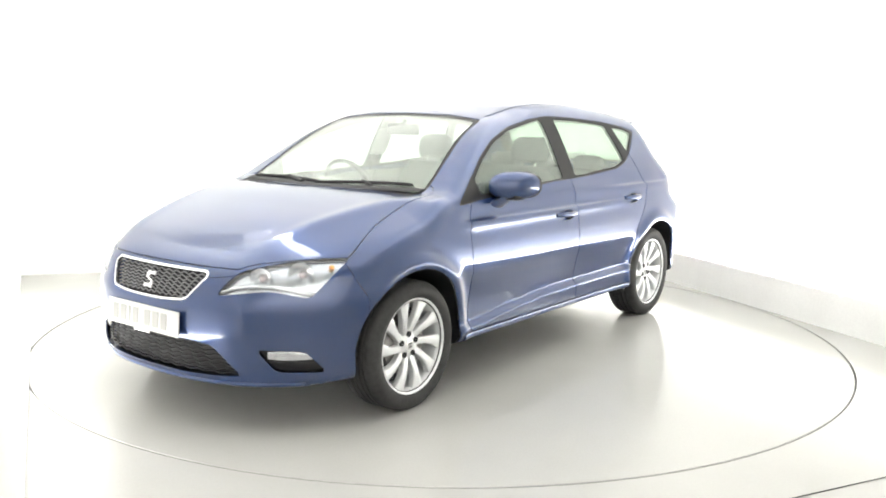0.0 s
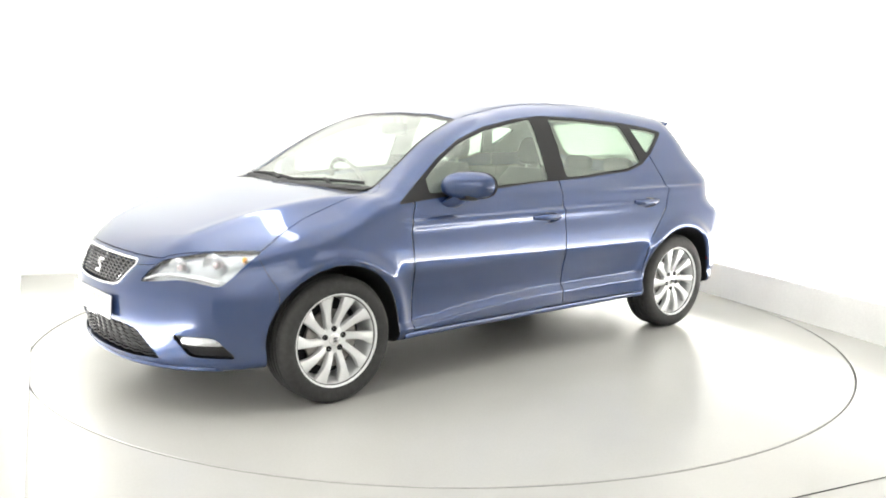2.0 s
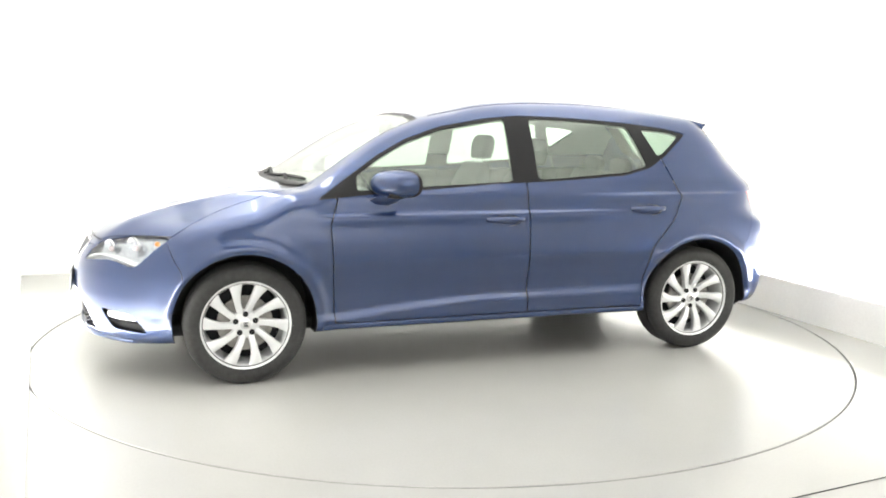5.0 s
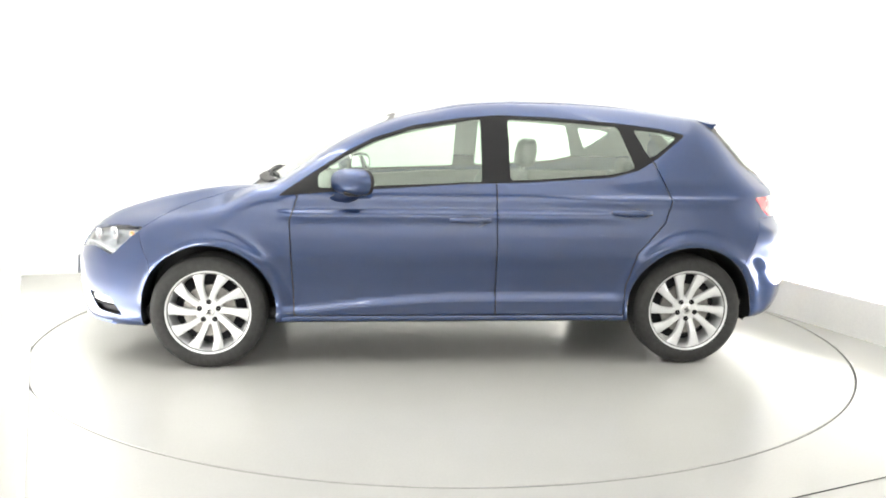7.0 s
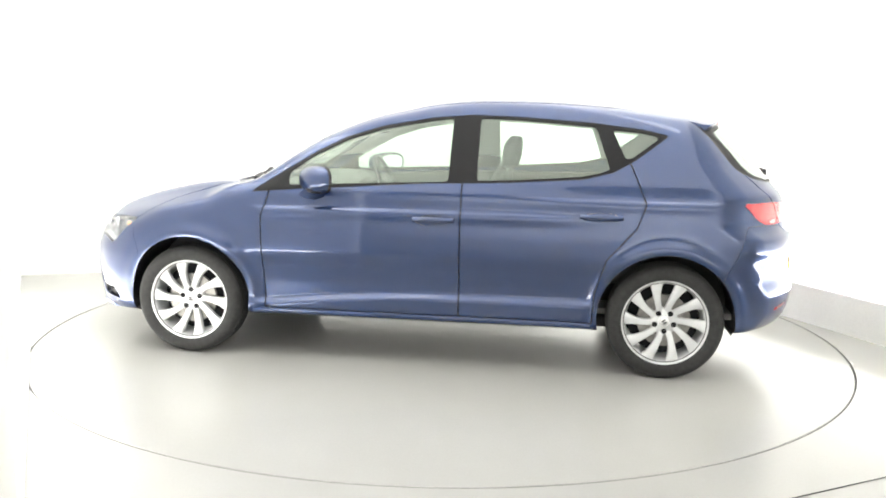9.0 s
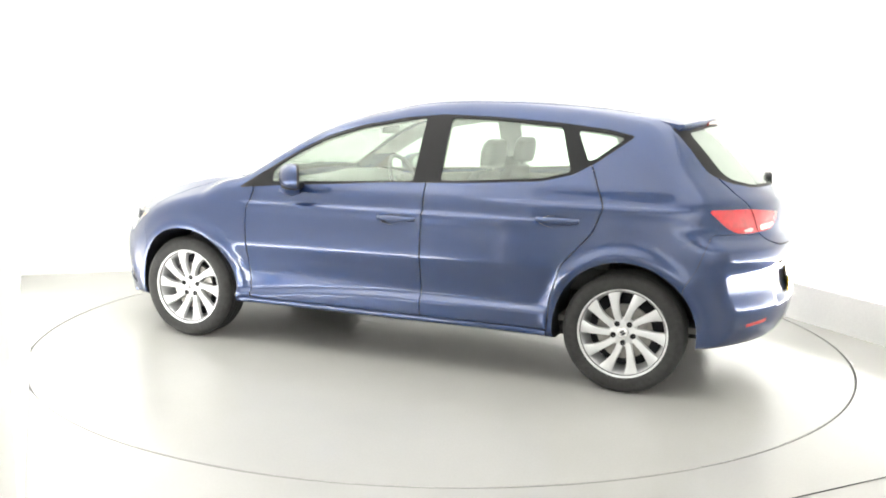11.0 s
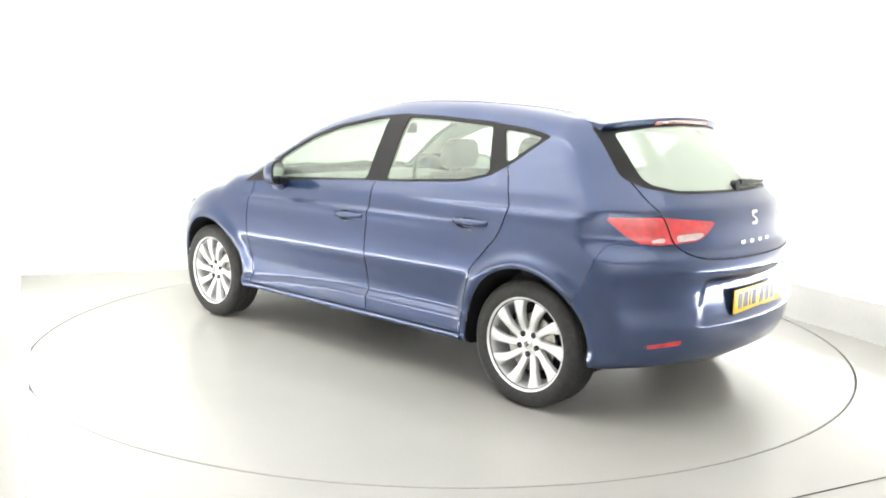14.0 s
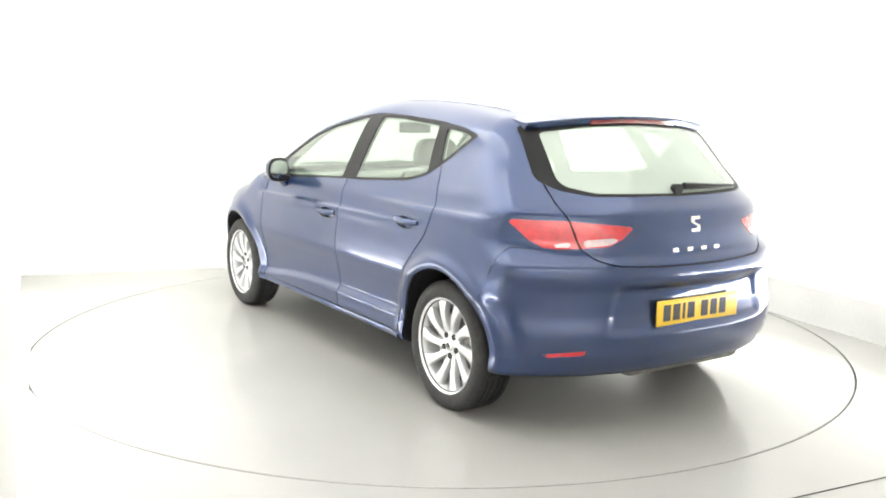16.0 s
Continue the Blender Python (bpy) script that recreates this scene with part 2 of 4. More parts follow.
def smax(a, b, k):
    h = np.clip(k - np.abs(a - b), 0, None) / k
    return np.maximum(a, b) + h * h * k * .25


def ease(v):
    v = np.clip(v, 0, 1)
    return v * v * (3 - 2 * v)


def body(P):
    """Signed distance, roughly, to the closed skin of the car."""
    x, y, z = P[..., 0], np.abs(P[..., 1]), P[..., 2]
    y2 = y * y
    xs = x + at(SHIFT, x) * y2
    top = (z - at(TOP, xs) + at(CROWN, x) * y2) / np.sqrt(1 + at(TOP, xs, True) ** 2)
    # the bonnet lies flat up to a ridge on either side and falls off to the wings
    ridge = .48 + (1.9 - x) * .25
    fall = .018 * np.logaddexp(0, (y - ridge) / .018) * ease((x - 1.0) / .25)
    top = top + .40 * fall - .006 * np.exp(-((y - ridge) / .05) ** 2) * ease((x - 1.05) / .2) * ease((2.1 - x) / .3)
    s = at(WIDTH, x) - at(INSET, z)
    # two shoulder creases that overlap, and the scooped lower doors
    for lo, hi, level, fade_lo, fade_hi in ((-1.10, .98, .850, .6, .15), (-1.70, -.40, .938, .25, .6)):
        span = ease((x - lo) / fade_lo) * ease((hi - x) / fade_hi)
        s = s + span * (.007 * np.exp(-((z - level + .022) / .028) ** 2) - .010 * ease((z - level + .008) / .016) * ease((level + .10 - z) / .10))
    doors = ease((x + 1.0) / .15) * ease((1.0 - x) / .12)
    s = s + .029 * ease((at(SILL, x) + .004 - z) / .045) * doors + .030 * ease((.36 - z) / .1) * (1 - doors)
    for ax in (AXLE, -AXLE):
        r = np.hypot(x - ax, z - HUB_Z)
        s = s + .024 * np.exp(-((r - .385) / .042) ** 2) * ease((z - .2) / .15)
    side = (y - s) / np.sqrt(1 + at(INSET, z, True) ** 2)
    front = (x - at(NOSE, z) + .25 * y2 + .62 * y2 * y2) / np.sqrt(1 + at(NOSE, z, True) ** 2 + (.44 * y + 2.5 * y * y2) ** 2)
    ra = .22 + .13 * ease((z - .95) / .2)
    rb = .48 - .20 * ease((.86 - z) / .12)
    # the plate sits in a shallow tray
    tray = .018 * ease((.470 + (.66 - z) * .25 - y) / .07) * ease((z - .452) / .045) * ease((.682 - z) / .05)
    rear = (at(TAIL, z) + tray + ra * y2 + rb * y2 * y2 - x) / np.sqrt(1 + at(TAIL, z, True) ** 2 + (2 * ra * y + 2 * y * y2) ** 2)
    low = at(BELLY, x) - z
    f = smax(top, side, .07 + .05 * ease((z - 1.0) / .2))
    f = smax(f, smax(front, side, .08), .06)
    f = smax(f, rear, .05)
    return smax(f, low, .05)


def slope(P, e=.002):
    g = np.zeros_like(P)
    for i in range(3):
        d = np.zeros(3)
        d[i] = e
        g[..., i] = body(P + d) - body(P - d)
    return g / (2 * e)


# ---- skin of the car: polygonised, then cut along its shut lines ----
def skin(h=.0145):
    """A closed quad net on body() = 0, drawn onto the surface."""
    xs, ys, zs = np.arange(-2.16, 2.24, h), np.arange(-.97, .9701, h), np.arange(.12, 1.52, h)
    ys = ys - ys.mean()
    G = np.stack(np.meshgrid(xs, ys, zs, indexing="ij"), -1)
    S = body(G) < 0
    cells = np.zeros([n - 1 for n in S.shape], int)
    for i in (0, 1):
        for j in (0, 1):
            for k in (0, 1):
                cells += S[i:S.shape[0] - 1 + i, j:S.shape[1] - 1 + j, k:S.shape[2] - 1 + k]
    live = (cells > 0) & (cells < 8)
    index = np.full(live.shape, -1)
    index[live] = np.arange(live.sum())
    V = G[:-1, :-1, :-1][live] + h / 2
    quads = []
    for ax in range(3):
        a = S.take(range(S.shape[ax] - 1), ax)
        b = S.take(range(1, S.shape[ax]), ax)
        p, q = [k for k in range(3) if k != ax]
        I = np.argwhere(a != b)
        I = I[(I[:, p] > 0) & (I[:, q] > 0) & (I[:, p] < S.shape[p] - 1) & (I[:, q] < S.shape[q] - 1)]
        ep, eq = np.eye(3, dtype=int)[p], np.eye(3, dtype=int)[q]
        F = np.stack([index[tuple((I - d).T)] for d in (ep + eq, eq, 0 * ep, ep)], 1)
        flip = a[tuple(I.T)] ^ (ax == 1)
        F[~flip] = F[~flip][:, ::-1]
        quads.append(F)
    Q = np.concatenate(quads)
    for _ in range(4):
        V = relax(V)
    # even the net out, then draw it back
    for _ in range(4):
        N = np.zeros_like(V)
        c = np.zeros(len(V))
        for i in range(4):
            np.add.at(N, Q[:, i], V[Q[:, (i + 1) % 4]] + V[Q[:, (i + 3) % 4]])
            np.add.at(c, Q[:, i], 2)
        V = relax(V + .6 * (N / c[:, None] - V))
    V = relax(V)
    d1 = np.linalg.norm(V[Q[:, 0]] - V[Q[:, 2]], axis=1) <= np.linalg.norm(V[Q[:, 1]] - V[Q[:, 3]], axis=1)
    T = np.concatenate([Q[d1][:, [0, 1, 2]], Q[d1][:, [0, 2, 3]], Q[~d1][:, [0, 1, 3]], Q[~d1][:, [1, 2, 3]]])
    return V, T


def relax(V):
    g = slope(V)
    n = (g * g).sum(1, keepdims=True)
    return V - np.clip(body(V)[:, None] * g / np.maximum(n, .05), -.02, .02)


class Net:
    """Triangles with a region number each, which can be cut where a function changes sign."""

    def __init__(self, V, T):
        self.V, self.T, self.L = V, T, np.zeros(len(T), int)

    def cut(self, g, inside, within):
        """Gives the part of the regions `within` where g(points) < 0 the number `inside`."""
        use = np.isin(self.L, within)
        f = np.full(len(self.V), 1.0)
        ids = np.unique(self.T[use])
        f[ids] = g(self.V[ids])
        f[np.abs(f) < 4e-4] = 4e-4
        s = f[self.T] < 0
        n = s.sum(1)
        self.L[use & (n == 3)] = inside
        mixed = np.where(use & (n > 0) & (n < 3))[0]
        if not len(mixed):
            return
        T, s = self.T[mixed], s[mixed]
        # turn each so that its first corner stands alone
        lone = np.where(s.sum(1) == 1, s.argmax(1), (~s).argmax(1))
        T = np.stack([T[np.arange(len(T)), (lone + k) % 3] for k in range(3)], 1)
        E = np.concatenate([T[:, [0, 1]], T[:, [0, 2]]])
        E.sort(axis=1)
        U, inv = np.unique(E, axis=0, return_inverse=True)
        inv = inv.ravel()
        w = f[U[:, 0]] / (f[U[:, 0]] - f[U[:, 1]])
        base = len(self.V)
        self.V = np.concatenate([self.V, self.V[U[:, 0]] + w[:, None] * (self.V[U[:, 1]] - self.V[U[:, 0]])])
        m1, m2 = base + inv[:len(T)], base + inv[len(T):]
        inn = f[T[:, 0]] < 0
        old = self.L[mixed]
        a, b = np.where(inn, inside, old), np.where(inn, old, inside)
        keep = np.ones(len(self.T), bool)
        keep[mixed] = False
        self.T = np.concatenate([self.T[keep], np.stack([T[:, 0], m1, m2], 1), np.stack([m1, T[:, 1], T[:, 2]], 1), np.stack([m1, T[:, 2], m2], 1)])
        self.L = np.concatenate([self.L[keep], a, b, b])


def rounded(pts, n=6):
    """A closed outline softened at its corners."""
    out = []
    k = len(pts)
    for i in range(k):
        p, q, r = (np.array(pts[(i + j) % k], float) for j in (-1, 0, 1))
        c = min(.022, .4 * np.linalg.norm(p - q), .4 * np.linalg.norm(r - q))
        a, b = q + (p - q) * c / np.linalg.norm(p - q), q + (r - q) * c / np.linalg.norm(r - q)
        out += [tuple((1 - s) ** 2 * a + 2 * s * (1 - s) * q + s * s * b) for s in np.linspace(0, 1, n)]
    return out


def away(pts, u, v):
    """Signed distance of (u, v) to a closed outline, below zero inside."""
    P = np.array(pts)
    d = np.full(u.shape, 1e9)
    odd = np.zeros(u.shape, bool)
    for a, b in zip(P, np.roll(P, -1, 0)):
        e = b - a
        s = np.clip(((u - a[0]) * e[0] + (v - a[1]) * e[1]) / max(e @ e, 1e-12), 0, 1)
        d = np.minimum(d, np.hypot(u - a[0] - s * e[0], v - a[1] - s * e[1]))
        if a[1] != b[1]:
            odd ^= ((a[1] > v) != (b[1] > v)) & (u < e[0] * (v - a[1]) / e[1] + a[0])
    return np.where(odd, -d, d)


def side_shape(pts, grow=0.0, soft=True):
    o = rounded(pts) if soft else pts
    return lambda P: away(o, P[:, 0], P[:, 2]) - grow


def end_shape(pts, front, grow=0.0, soft=True, lim=1.0):
    """An outline seen from the front or the rear; pts give the half with y above 0 when they do not cross the middle."""
    o = rounded(pts) if soft else pts
    return lambda P: np.where((P[:, 0] > lim) if front else (P[:, 0] < -lim), away(o, np.abs(P[:, 1]), P[:, 2]) - grow, 1.0)


def top_shape(pts, grow=0.0):
    o = rounded(pts)
    return lambda P: np.maximum(away(o, P[:, 0], np.abs(P[:, 1])) - grow, .705 - P[:, 2])


def both(f, g):
    return lambda P: np.maximum(f(P), g(P))


def skin_part(name, net, regions, mat, parent, label="", sink=0.0, thick=.005, pick=None):
    """Regions of the net as one panel with thickness, sunk below the skin."""
    T = net.T[np.isin(net.L, regions)]
    if pick is not None:
        T = T[pick(net.V[T].mean(1))]
    if not len(T):
        return None
    ids, inv = np.unique(T, return_inverse=True)
    T = inv.reshape(-1, 3)
    V = net.V[ids]
    N = slope(V)
    N /= np.maximum(np.linalg.norm(N, axis=1, keepdims=True), 1e-6)
    E = np.concatenate([T[:, [0, 1]], T[:, [1, 2]], T[:, [2, 0]]])
    key = np.sort(E, 1)
    _, first, count = np.unique(key, axis=0, return_index=True, return_counts=True)
    B = E[first[count == 1]]
    n, m = len(V), len(B)
    O = V - N * sink
    I = O - N * thick
    R = np.concatenate([O[B[:, 0]], O[B[:, 1]], I[B[:, 1]], I[B[:, 0]]])
    k = 2 * n + np.arange(m)
    walls = np.stack([k + m, k, k + 3 * m, k + 2 * m], 1)
    t = np.cross(R[m:2 * m] - R[:m], N[B[:, 0]])
    t /= np.maximum(np.linalg.norm(t, axis=1, keepdims=True), 1e-6)
    me = bpy.data.meshes.new(name)
    me.from_pydata(np.concatenate([O, I, R]).tolist(), [], T.tolist() + (T[:, ::-1] + n).tolist() + walls.tolist())
    me.polygons.foreach_set("use_smooth", [True] * len(me.polygons))
    me.normals_split_custom_set_from_vertices(np.concatenate([N, -N, t, t, t, t]).tolist())
    me.materials.append(mat)
    ob = new(name, me)
    ob.parent = parent
    if label:
        tagged(ob, label)
    return ob


DLO = [(.955, .928), (.66, .952), (-.03, .998), (-.42, 1.011), (-.86, 1.040), (-1.02, 1.080), (-1.13, 1.143), (-1.31, 1.278), (-1.17, 1.308),
       (-.91, 1.338), (-.53, 1.363), (-.25, 1.371), (-.04, 1.352), (.23, 1.306), (.44, 1.239), (.606, 1.155), (.80, 1.030)]
PANE_FRONT = [(.74, .972), (-.145, 1.012), (-.150, 1.352), (-.04, 1.336), (.23, 1.289), (.44, 1.222), (.606, 1.136), (.74, 1.045)]
PANE_REAR = [(-.30, 1.020), (-.42, 1.025), (-.86, 1.056), (-1.005, 1.092), (-.925, 1.318), (-.53, 1.347), (-.30, 1.354)]
PANE_QUARTER = [(-1.085, 1.150), (-1.12, 1.160), (-1.262, 1.268), (-1.17, 1.290), (-1.01, 1.305)]
DOOR_FRONT = [(.845, .93), (.888, .80), (.872, .45), (.866, .288), (-.222, .288), (-.222, 1.10), (.55, 1.06), (.88, .952)]
DOOR_REAR = [(-.222, .288), (-.935, .288), (-.945, .45), (-1.0, .63), (-1.15, .80), (-1.195, .925), (-1.115, 1.118), (-1.09, 1.15), (-.9, 1.15), (-.222, 1.10)]
BONNET = [(2.3, -.1), (2.3, .36), (2.10, .40), (1.99, .46), (1.87, .588), (1.77, .682), (1.672, .768), (1.61, .768), (1.42, .722), (1.2, .700), (.98, .700),
          (.93, .655), (1.03, .45), (1.10, .2), (1.11, -.1)]
GRILLE = [(-.1, .682), (.315, .682), (.328, .668), (.262, .580), (.235, .572), (.12, .564), (-.1, .562)]
HEAD = [(.402, .598), (.59, .624), (.648, .614), (.722, .592), (.752, .655), (.775, .752), (.68, .751), (.587, .734), (.466, .699), (.43, .650)]
LOWER = [(-.1, .410), (.30, .400), (.395, .385), (.505, .255), (.30, .246), (-.1, .243)]
FOG = [(.565, .378), (.712, .366), (.765, .268), (.625, .276)]
SCREEN_CLEAR = [(-.1, 1.002), (.3, 1.000), (.632, .986), (.580, 1.15), (.507, 1.333), (.3, 1.357), (-.1, 1.367)]
SCREEN = [(-.1, .992), (.3, .990), (.655, .972), (.60, 1.15), (.525, 1.343), (.3, 1.368), (-.1, 1.378)]
BACKLIGHT = [(-.1, 1.030), (.47, 1.034), (.590, 1.060), (.635, 1.10), (.590, 1.325), (.30, 1.340), (-.1, 1.350)]
BACKCLEAR = [(-.1, 1.042), (.45, 1.048), (.545, 1.074), (.560, 1.10), (.525, 1.30), (.30, 1.328), (-.1, 1.340)]
TAILLAMP = [(.795, .938), (.61, .938), (.344, .912), (.40, .862), (.461, .832), (.634, .821), (.700, .824), (.738, .858)]
TAILGATE = [(-.1, .742), (.24, .745), (.44, .754), (.52, .775), (.572, .82), (.602, .935), (.625, 1.0), (.615, 1.09), (.566, 1.33), (-.1, 1.40)]
PALE_PANE = [(.556, .860), (.440, .868), (.412, .862), (.450, .840), (.556, .830)]
PALE_OUTER = [(.672, .834), (.618, .850), (.604, .848), (.606, .829), (.668, .828)]
REFLECTOR = [(.736, .386), (.569, .404), (.585, .382), (.722, .371)]
BUMPER_REAR = [(-1.60, .10), (-1.60, .56), (-1.66, .66), (-1.715, .823), (-2.3, .80), (-2.3, .10)]
BUMPER_FRONT = [(1.62, .10), (1.62, .58), (1.66, .65), (1.69, .752), (1.80, .74), (2.3, .60), (2.3, .10)]
(BODY, ARCH, TRIM, WF, WR, WQ, SCR, BL, BLC, DF, DR, BON, GRI, HEA, LOW, FOGR, TAIL_L, TAIL_G, GATE, REFL, BUF, BUR, SLIT, SURR, UNDER, GRIS, PALE, CUP, ROOFLINE, SCRB, PALEO) = range(31)


HANDLES = ((-.075, .803, 0), (-.968, .846, 1))


def cut_body():
    net = Net(*skin())
    for ax in (AXLE, -AXLE):
        net.cut(lambda P, ax=ax: np.where(np.abs(P[:, 1]) > .45, np.hypot(P[:, 0] - ax, P[:, 2] - HUB_Z - .004) - .357, 1.0), ARCH, [BODY])
    c = net.V[net.T].mean(1)
    n = np.cross(net.V[net.T[:, 1]] - net.V[net.T[:, 0]], net.V[net.T[:, 2]] - net.V[net.T[:, 0]])
    n /= np.maximum(np.linalg.norm(n, axis=1, keepdims=True), 1e-12)
    net.L[(n[:, 2] < -.75) & (c[:, 2] < .4) & (net.L == BODY)] = UNDER
    up = lambda P: .90 - P[:, 2]
    net.cut(side_shape(DLO), TRIM, [BODY])
    net.cut(side_shape(PANE_FRONT), WF, [TRIM])
    net.cut(side_shape(PANE_REAR), WR, [TRIM])
    net.cut(side_shape(PANE_QUARTER), WQ, [TRIM])
    net.cut(end_shape(SCREEN, True, lim=.1), SCRB, [BODY])
    net.cut(end_shape(SCREEN_CLEAR, True, lim=.1), SCR, [SCRB])
    net.cut(end_shape(BACKLIGHT, False), BL, [BODY])
    net.cut(end_shape(BACKCLEAR, False), BLC, [BL])
    net.cut(end_shape(GRILLE, True, .009), GRIS, [BODY])
    net.cut(end_shape(GRILLE, True), GRI, [GRIS])
    net.cut(end_shape(HEAD, True), HEA, [BODY])
    net.cut(end_shape(LOWER, True), LOW, [BODY])
    net.cut(end_shape(FOG, True), FOGR, [BODY])
    net.cut(end_shape(REFLECTOR, False), REFL, [BODY])
    net.cut(end_shape(TAILLAMP, False, lim=1.3), TAIL_L, [BODY])
    # shut lines: a narrow slit round every panel
    w, tmp = .0032, 90
    for shape, lab, frm in ((end_shape(TAILGATE, False), GATE, BODY), (end_shape(TAILGATE, False), TAIL_G, TAIL_L), (side_shape(DOOR_FRONT, soft=False), DF, BODY),
                            (side_shape(DOOR_REAR, soft=False), DR, BODY), (top_shape(BONNET), BON, BODY), (side_shape(BUMPER_FRONT), BUF, BODY), (side_shape(BUMPER_REAR), BUR, BODY)):
        ww = w * (.35 if lab in (BUF, BUR) else .6 if lab == BON else 1)
        net.cut(lambda P, s=shape, ww=ww: s(P) - ww, tmp, [frm])
        net.cut(lambda P, s=shape, ww=ww: s(P) + ww, lab, [tmp])
        net.L[net.L == tmp] = SLIT
    net.cut(end_shape(PALE_PANE, False, lim=1.3), PALE, [TAIL_G])
    net.cut(end_shape(PALE_OUTER, False, lim=1.3), PALEO, [TAIL_L])
    for cx, cz, lab in HANDLES:
        net.cut(lambda P, cx=cx, cz=cz: (np.hypot((P[:, 0] - cx) / .100, (P[:, 2] - cz) / .030) - 1) * .03, CUP, [DF, DR])
    rail = lambda P: np.where((P[:, 2] > 1.3) & (P[:, 0] > -1.40) & (P[:, 0] < .28), np.abs(P[:, 1]) - .505 - .012 * P[:, 0], 1.0)
    net.cut(lambda P: rail(P) - .0045, tmp, [BODY])
    net.cut(lambda P: rail(P) + .0045, BODY, [tmp])
    net.L[net.L == tmp] = ROOFLINE
    return net


def build_wheel():
    """A wheel standing upright, its outer face towards +y."""
    root = new("wheel")
    bm = bmesh.new()
    R, w = .306, .1025
    prof = [(.212, -w + .02), (.238, -w + .004), (.262, -w), (.284, -w + .006), (.299, -w + .018), (R, -w + .034)]
    for g in (-.045, -.016, .016, .045):
        prof += [(R, g - .006), (R - .008, g - .004), (R - .008, g + .004), (R, g + .006)]
    prof += [(R, w - .034), (.299, w - .018), (.284, w - .006), (.279, w - .0035), (.262, w), (.243, w - .002), (.231, w - .008), (.212, w - .02)]
    lathe(bm, prof, 96, close=True)
    bmesh.ops.recalc_face_normals(bm, faces=bm.faces[:])
    part("tyre", bm, RUBBER, root, "black rubber road tyre")
    bm = bmesh.new()
    lathe(bm, [(.226, .092), (.229, .088), (.226, .076), (.221, .06), (.203, -.09), (.196, -.09), (.200, .02), (.204, .058), (.209, .074), (.215, .084), (.221, .091), (.226, .092)], 96)
    bmesh.ops.recalc_face_normals(bm, faces=bm.faces[:])
    part("rim", bm, ALLOY, root, "silver alloy rim ring")
    # ten twisted spokes in five pairs
    def spoke(k):
        bm = bmesh.new()
        base = 2 * math.pi * k / 10
        rows = []
        for i in range(9):
            s = i / 8
            r = .050 + s * .163
            a = base + .20 * s - .10
            half = .0168 - .001 * math.sin(s * math.pi) + .019 * s ** 3.0
            h = .052 + .012 * math.sin(s * math.pi * .8) + .016 * s
            c, d = Vector((math.cos(a), 0, math.sin(a))), Vector((-math.sin(a), 0, math.cos(a)))
            q = c * r
            rows.append([bm.verts.new(q + d * half * u + Vector((0, h + v, 0))) for u, v in ((-1, -.030), (-1, -.003), (-.75, .002), (0, .003), (.75, .002), (1, -.003), (1, -.030))])
        for a, b in zip(rows, rows[1:]):
            for j in range(6):
                bm.faces.new((a[j], a[j + 1], b[j + 1], b[j]))
        bm.faces.new(rows[0])
        bm.faces.new(rows[-1][::-1])
        bmesh.ops.recalc_face_normals(bm, faces=bm.faces[:])
        return part("spoke", bm, ALLOY, root)
    for k in range(10):
        spoke(k)
    bm = bmesh.new()
    lathe(bm, [(.001, .062), (.028, .062), (.032, .058), (.034, .058), (.062, .056), (.072, .050), (.074, .02)], 48)
    part("hub", bm, ALLOY, root, "silver alloy wheel hub")
    bm = bmesh.new()
    lathe(bm, [(.001, .0675), (.020, .0665), (.026, .064), (.027, .060)], 32)
    part("hub_cap", bm, BADGE, root, "pale round hub cap")
    bm = bmesh.new()
    prism(bm, [(-.012, -.011), (.012, -.011), (.012, -.003), (-.003, -.002), (.012, .004), (.012, .012), (-.012, .012), (-.012, .004), (.003, .003), (-.012, -.004)], 0, .002,
          Matrix.Translation((0, .070, 0)) @ Matrix.Rotation(radians(90), 4, "X"))
    part("hub_mark", bm, INK, root, "small dark mark on the hub cap", False)
    for k in range(5):
        a = 2 * math.pi * (k + .25) / 5
        bm = bmesh.new()
        lathe(bm, [(.001, .0575), (.012, .0585), (.0145, .0595), (.0145, .05)], 12, Matrix.Translation((.052 * math.cos(a), 0.002, .052 * math.sin(a))))
        part("wheel_bolt", bm, BLACK, root, "dark recessed wheel bolt")
    bm = bmesh.new()
    lathe(bm, [(.06, .03), (.140, .03), (.140, .012), (.06, .012)], 48)
    part("brake_disc", bm, STEEL, root, "worn grey brake disc")
    bm = bmesh.new()
    lathe(bm, [(.001, -.03), (.19, -.03), (.19, -.035), (.001, -.035)], 40)
    part("inner_barrel", bm, GAP, root, "dark inner side of the wheel")
    return root


